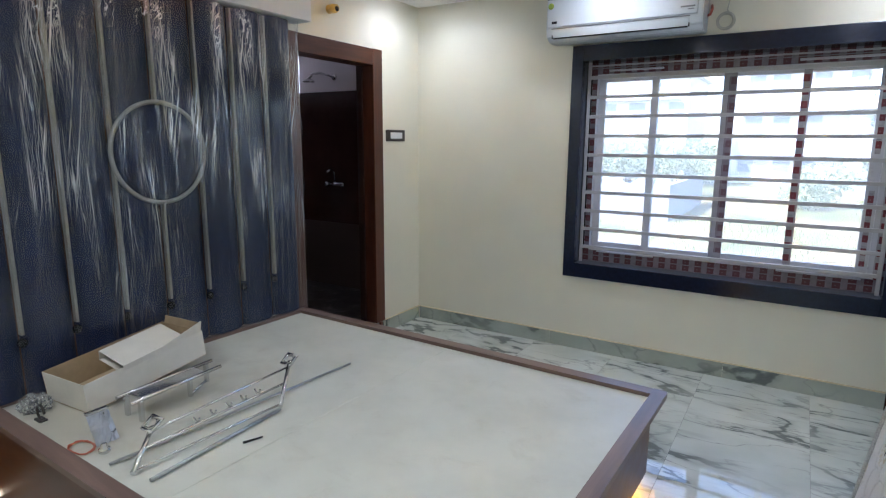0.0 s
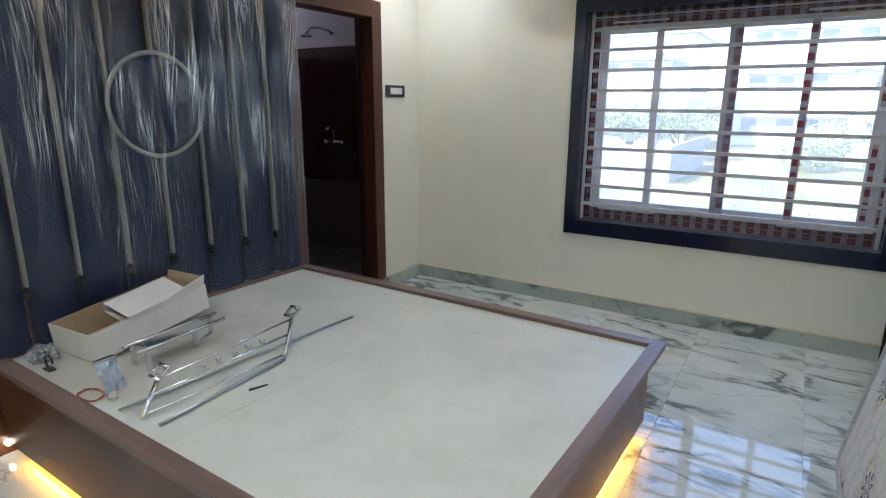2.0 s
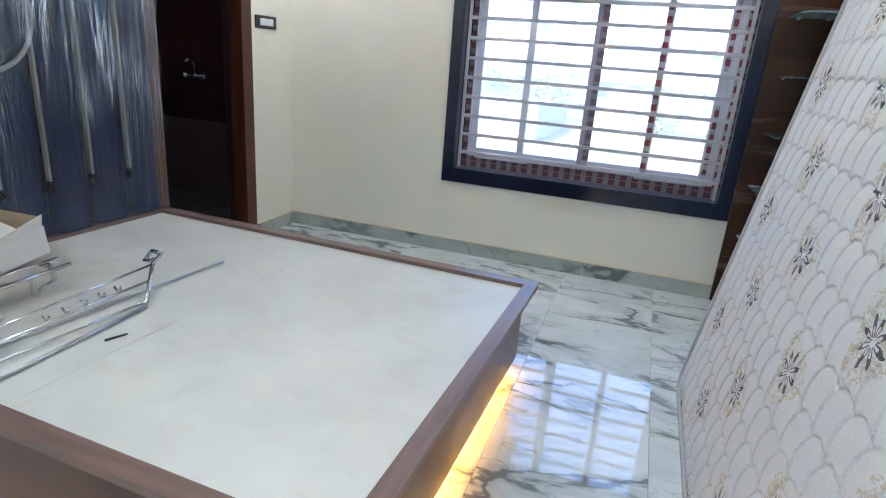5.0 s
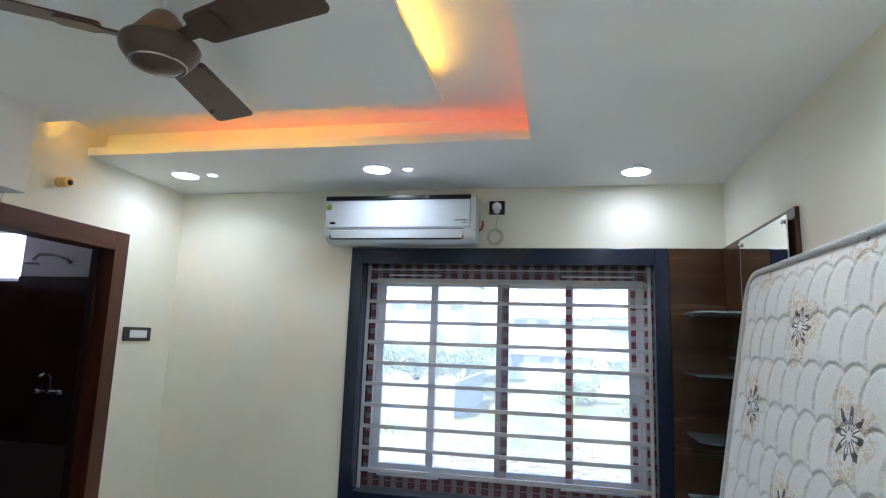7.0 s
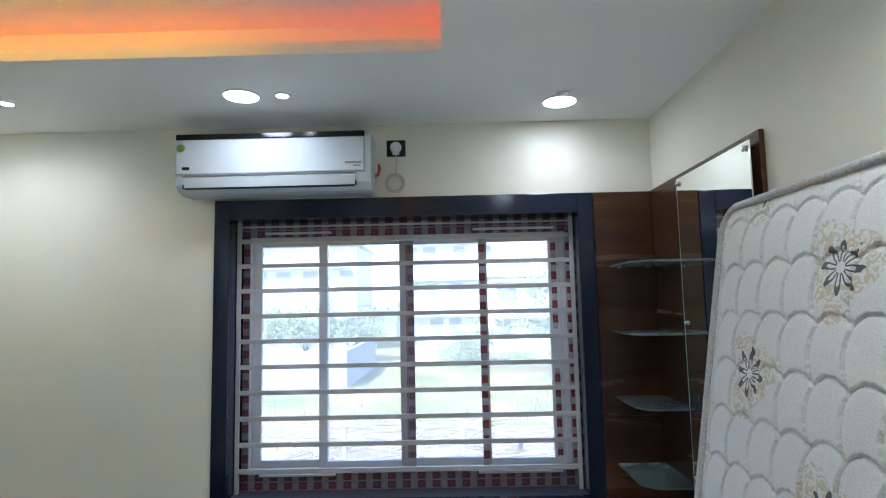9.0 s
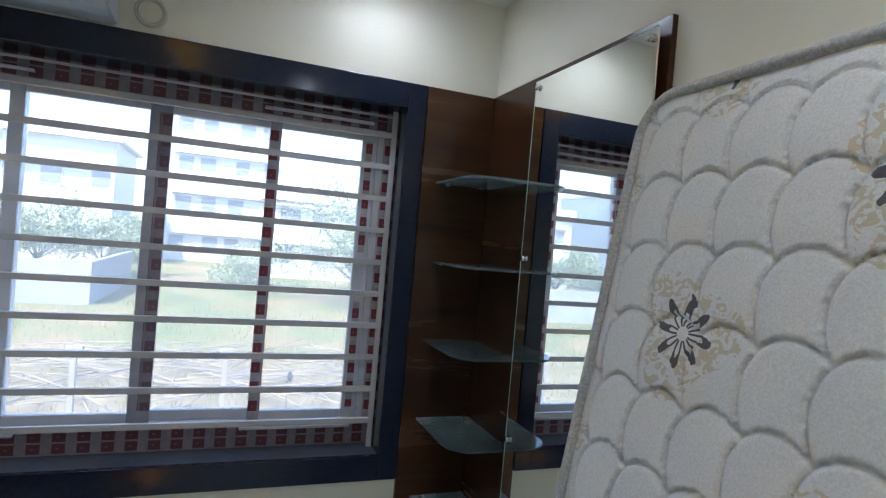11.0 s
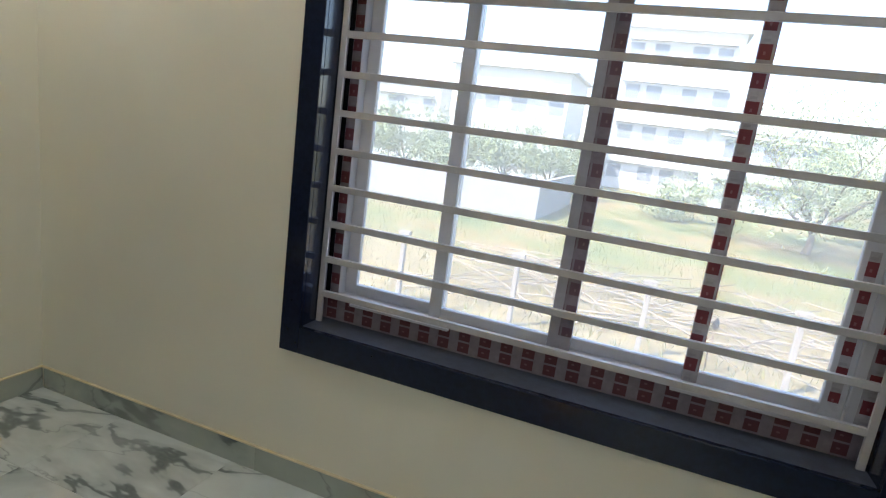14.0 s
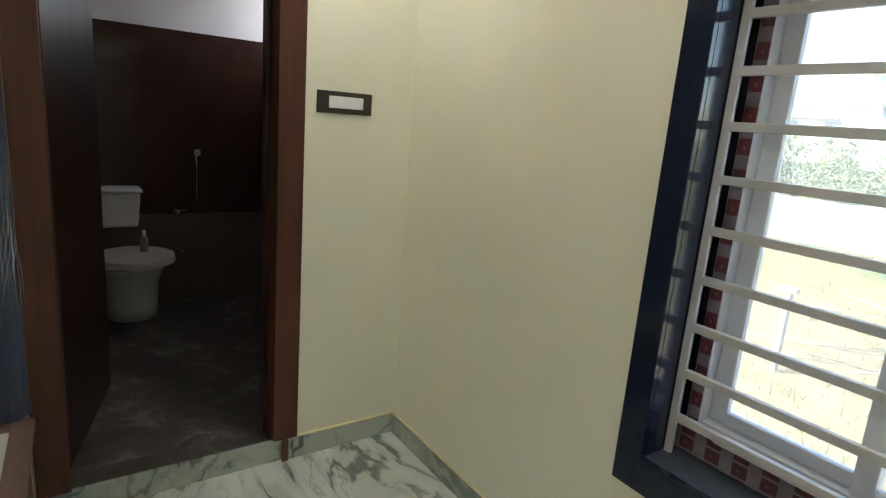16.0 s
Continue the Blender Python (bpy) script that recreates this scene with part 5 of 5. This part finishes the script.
def house(x0, x1, y, depth, floors, h, wins, label):
    hs = thing("house", ((x0 + x1) / 2, y, GZ), label, "house")
    top = GZ + floors * h
    part("wall", bm_box(x0, x1, y, y + depth, GZ - 0.3, top), FACADE, hs)
    part("roof", bm_box(x0 - 0.4, x1 + 0.4, y - 0.5, y + depth + 0.4, top, top + 0.18), FACADE, hs)
    part("parapet", bm_boxes([(x0 - 0.2, x1 + 0.2, y - 0.3, y - 0.15, top + 0.18, top + 0.95)]), FACADE, hs)
    for f in range(floors):
        part("sunshade", bm_box(x0 + 0.5, x1 - 0.5, y - 0.5, y, GZ + f * h + 2.35, GZ + f * h + 2.45), FACADE, hs)
        for i in range(wins):
            cx = x0 + (x1 - x0) * (i + 0.5) / wins + 0.35 * math.sin(i * 2.3 + f)
            w = min(0.55 + 0.35 * ((i + f) % 2), (x1 - x0) / wins / 2 - 0.55)
            wi = part("window", bm_box(cx - w - 0.08, cx + w + 0.08, y - 0.06, y, GZ + f * h + 0.9, GZ + f * h + 2.25), FACADE, hs)
            part("pane", bm_box(cx - w, cx + w, y - 0.08, y - 0.055, GZ + f * h + 1.0, GZ + f * h + 2.15), DARKWIN, wi)


house(-17.0, -7.9, 46, 9, 2, 4.1, 4, "two-storey white house with dark windows behind the wall")
house(-30, -19.5, 50, 9, 2, 3.3, 4, "two-storey white house with a flat roof")
house(-5.6, 3.6, 54, 12, 4, 3.3, 4, "tall white apartment building with rows of windows")
house(2.0, 9.5, 44, 5, 2, 2.7, 3, "two-storey pale house with a flat roof")

house(-47, -33.5, 48, 10, 3, 3.1, 5, "three-storey pale concrete building with rows of windows")


def leaf_cloud(bm, c, r, n, size, rng, flat=1.0):
    for _ in range(n):
        d = Vector((rng.gauss(0, 1), rng.gauss(0, 1), rng.gauss(0, 1) * flat)).normalized() * r * rng.random() ** 0.45
        p = Vector(c) + d
        a = Vector((rng.gauss(0, 1), rng.gauss(0, 1), rng.gauss(0, 1))).normalized() * size * (0.6 + rng.random())
        b2 = a.orthogonal().normalized() * size * 0.35
        bm.faces.new([bm.verts.new(p - a), bm.verts.new(p + b2), bm.verts.new(p + a), bm.verts.new(p - b2)])


def tree(x, y, height, spread, leaves, seed, label, bare=0.35):
    rng = random.Random(seed)
    t = thing("tree", (x, y, GZ), label, "tree")
    base = Vector((x, y, GZ - 0.1))
    fork = base + Vector((0.1, 0, height * bare))
    bm = bm_tube([base, base + (fork - base) * 0.5 + Vector((0.06, 0, 0)), fork], [height * 0.03, height * 0.024, height * 0.02], 8)
    tips = []
    for i in range(9):
        a = i * 2.4 + rng.random()
        tip = fork + Vector((math.cos(a) * spread * (0.5 + 0.5 * rng.random()), math.sin(a) * spread * 0.8, height * (0.15 + 0.5 * rng.random())))
        mid = fork.lerp(tip, 0.5) + Vector((0, 0, height * 0.08))
        bm_tube([fork, mid, tip], [height * 0.014, height * 0.008, height * 0.003], 6, bm=bm)
        tips += [mid, tip]
        for s in range(3):
            e = tip + Vector((rng.gauss(0, 0.3), rng.gauss(0, 0.3), rng.gauss(0.1, 0.25))) * spread * 0.6
            bm_tube([mid.lerp(tip, 0.4 + 0.2 * s), e], [height * 0.004, height * 0.0015], 4, bm=bm)
            tips.append(e)
    part("trunk", bm, BARK, t)
    cb = bmesh.new()
    for p in tips:
        leaf_cloud(cb, p, spread * (0.30 if bare > 0.3 else 0.42), leaves, 0.10, rng, 0.7)
    part("crown", cb, LEAVES, t)


tree(5.6, 30.0, 6.2, 4.0, 210, 3, "wide spreading tree with thin olive foliage hanging low", 0.16)
tree(9.5, 36.0, 5.6, 2.6, 160, 5, "small spreading tree with thin olive foliage")
tree(-9.5, 36.0, 4.0, 2.2, 110, 8, "bushy green tree behind the compound wall", 0.22)
tree(-15.5, 35.0, 4.2, 2.4, 120, 9, "bushy green tree behind the compound wall", 0.22)
tree(-20.0, 36.0, 4.0, 2.6, 120, 10, "bushy green tree behind the compound wall", 0.22)
tree(0.2, 35.0, 2.4, 1.4, 70, 11, "low leafy bush at the edge of the plot", 0.15)
tree(-12.4, 34.0, 3.2, 2.2, 110, 12, "bushy green shrub behind the compound wall", 0.22)
tree(-7.0, 38.0, 3.6, 2.0, 100, 13, "bushy green shrub behind the compound wall", 0.22)
tree(-31.0, 40.0, 4.6, 2.8, 110, 14, "bushy green tree behind the compound wall", 0.22)
tree(-25.5, 38.0, 3.6, 2.4, 110, 15, "bushy green shrub behind the compound wall", 0.22)


def post(x):
    p = thing("fence_post", (x, 11.8, GZ), "short weathered concrete fence post", "fence post", "fence posts across the plot")
    part("shaft", bm_box(x - 0.04, x + 0.04, 11.75, 11.85, GZ - 0.2, GZ + 1.25, 0.01), POSTSTONE, p)
    part("cap", bm_box(x - 0.11, x + 0.11, 11.74, 11.86, GZ + 1.25, GZ + 1.33, 0.01), POSTSTONE, p)


for i in range(7):
    post(-8.9 + 2.12 * i)

rng = random.Random(4)
pole0 = None
for i in range(110):
    x, y = -4.5 + 9.5 * rng.random(), 12.6 + 4.6 * rng.random()
    L = 1.0 + 0.9 * rng.random()
    m = pose(x, y, GZ + 0.16 + 0.16 * rng.random(), 0, rng.gauss(0, 5), rng.gauss(15, 38)) @ Matrix.Diagonal((L, 1, 1, 1))
    if pole0 is None:
        pole0 = solo("bamboo_pole", bm_tube([(-1, 0, 0), (-0.3, 0.03, 0.02), (0.4, 0.02, 0.03), (1, -0.03, 0)], 0.015, 6), BAMBOO, "long dry bamboo pole lying on the plot", "bamboo pole", "bamboo poles lying on the plot")
        pole0.matrix_basis = m
    else:
        o = pole0.copy()
        scene.collection.objects.link(o)
        o.matrix_basis = m
tuft = bmesh.new()
for _ in range(9000):
    x, y = rng.uniform(-14, 12), 9 + 18 * rng.random() ** 1.3
    h = 0.08 + 0.16 * rng.random()
    p = Vector((x, y, GZ - 0.03 + 0.18 * noise.noise((x * 0.15, y * 0.15, 0))))
    d = Vector((rng.gauss(0, 0.05), rng.gauss(0, 0.05), h))
    s = Vector((0.012, 0.004, 0))
    tuft.faces.new([tuft.verts.new(p - s), tuft.verts.new(p + s), tuft.verts.new(p + d)])
DRY = plain("straw_grass", (0.20, 0.20, 0.07), 0.9, 0, 0.3, 0.6)
solo("grass", tuft, DRY, "dry yellow green grass tufts over the plot", "grass", kind="stuff")
stick = thing("dry_weed", (0.62, 11.9, GZ), "thin dry weed stalk with a dark seed head", "weed")
part("stalk", bm_tube([(0.62, 11.9, GZ - 0.05), (0.60, 11.9, GZ + 0.4), (0.63, 11.9, GZ + 0.78)], 0.012, 5), BARK, stick)
part("seed_head", bm_lathe([(0.01, 0), (0.05, 0.06), (0.055, 0.12), (0.01, 0.20)], (0.63, 11.9, GZ + 0.74), "z", 10), BLACK, stick)

# ---- floor tiles and skirting, piece by piece ----
floor = solo("floor", bm_box(XW, XE, YS, YN, -0.12, -0.009), GROUT, "white marble-look tile floor with grey veins", "floor", kind="structure")
TW, TL = 0.60, 1.20
tile_mesh = {}
x = XE - 6 * TW - 0.08
while x < XE - 0.001:
    y = YS - 0.04
    x0, x1 = max(x, XW), min(x + TW, XE)
    while y < YN - 0.001:
        y0, y1 = max(y, YS), min(y + TL, YN)
        size = (round(x1 - x0, 3), round(y1 - y0, 3))
        if size not in tile_mesh:
            tile_mesh[size] = mesh_of("floor_tile", bm_box(0.0006, size[0] - 0.0006, 0.0006, size[1] - 0.0006, -0.009, 0.0, 0.0006, 1), MARBLE)
        o = new("tile", tile_mesh[size])
        o.parent = floor
        o.matrix_basis = Matrix.Translation((x0, y0, 0))
        y += TL
    x += TW
SK = 0.100
runs = []
for a in np.arange(XW + 0.02, OX1 - 0.02, 1.2):
    runs.append((a, min(a + 1.1985, OX1 + 0.002), YN - 0.010, YN))
skn = thing("baseboard", (-1.5, YN, 0), "grey-veined marble skirting along the walls", "skirting", kind="structure")
for r in runs:
    part("piece", bm_box(*r, 0.0, SK, 0.001), SKIRT, skn)
part("edge_filler", bm_box(XW + 0.013, OX1, YN - 0.013, YN, SK, SK + 0.007, 0.002), CAULK, skn, "thin cream filler line along the top edge")
part("edge_filler", bm_box(XW, XW + 0.014, 3.712, YN, SK, SK + 0.007, 0.002), CAULK, skn, "thin cream filler line along the top edge")
part("piece", bm_box(XW, XW + 0.012, 3.665, YN - 0.010, 0.0, SK, 0.001), SKIRT, skn)
part("piece", bm_box(XW, XW + 0.010, YS, 0.98, 0.0, SK, 0.001), SKIRT, skn)
part("piece", bm_box(XE - 0.010, XE, YS, 3.028, 0.0, SK, 0.001), SKIRT, skn)
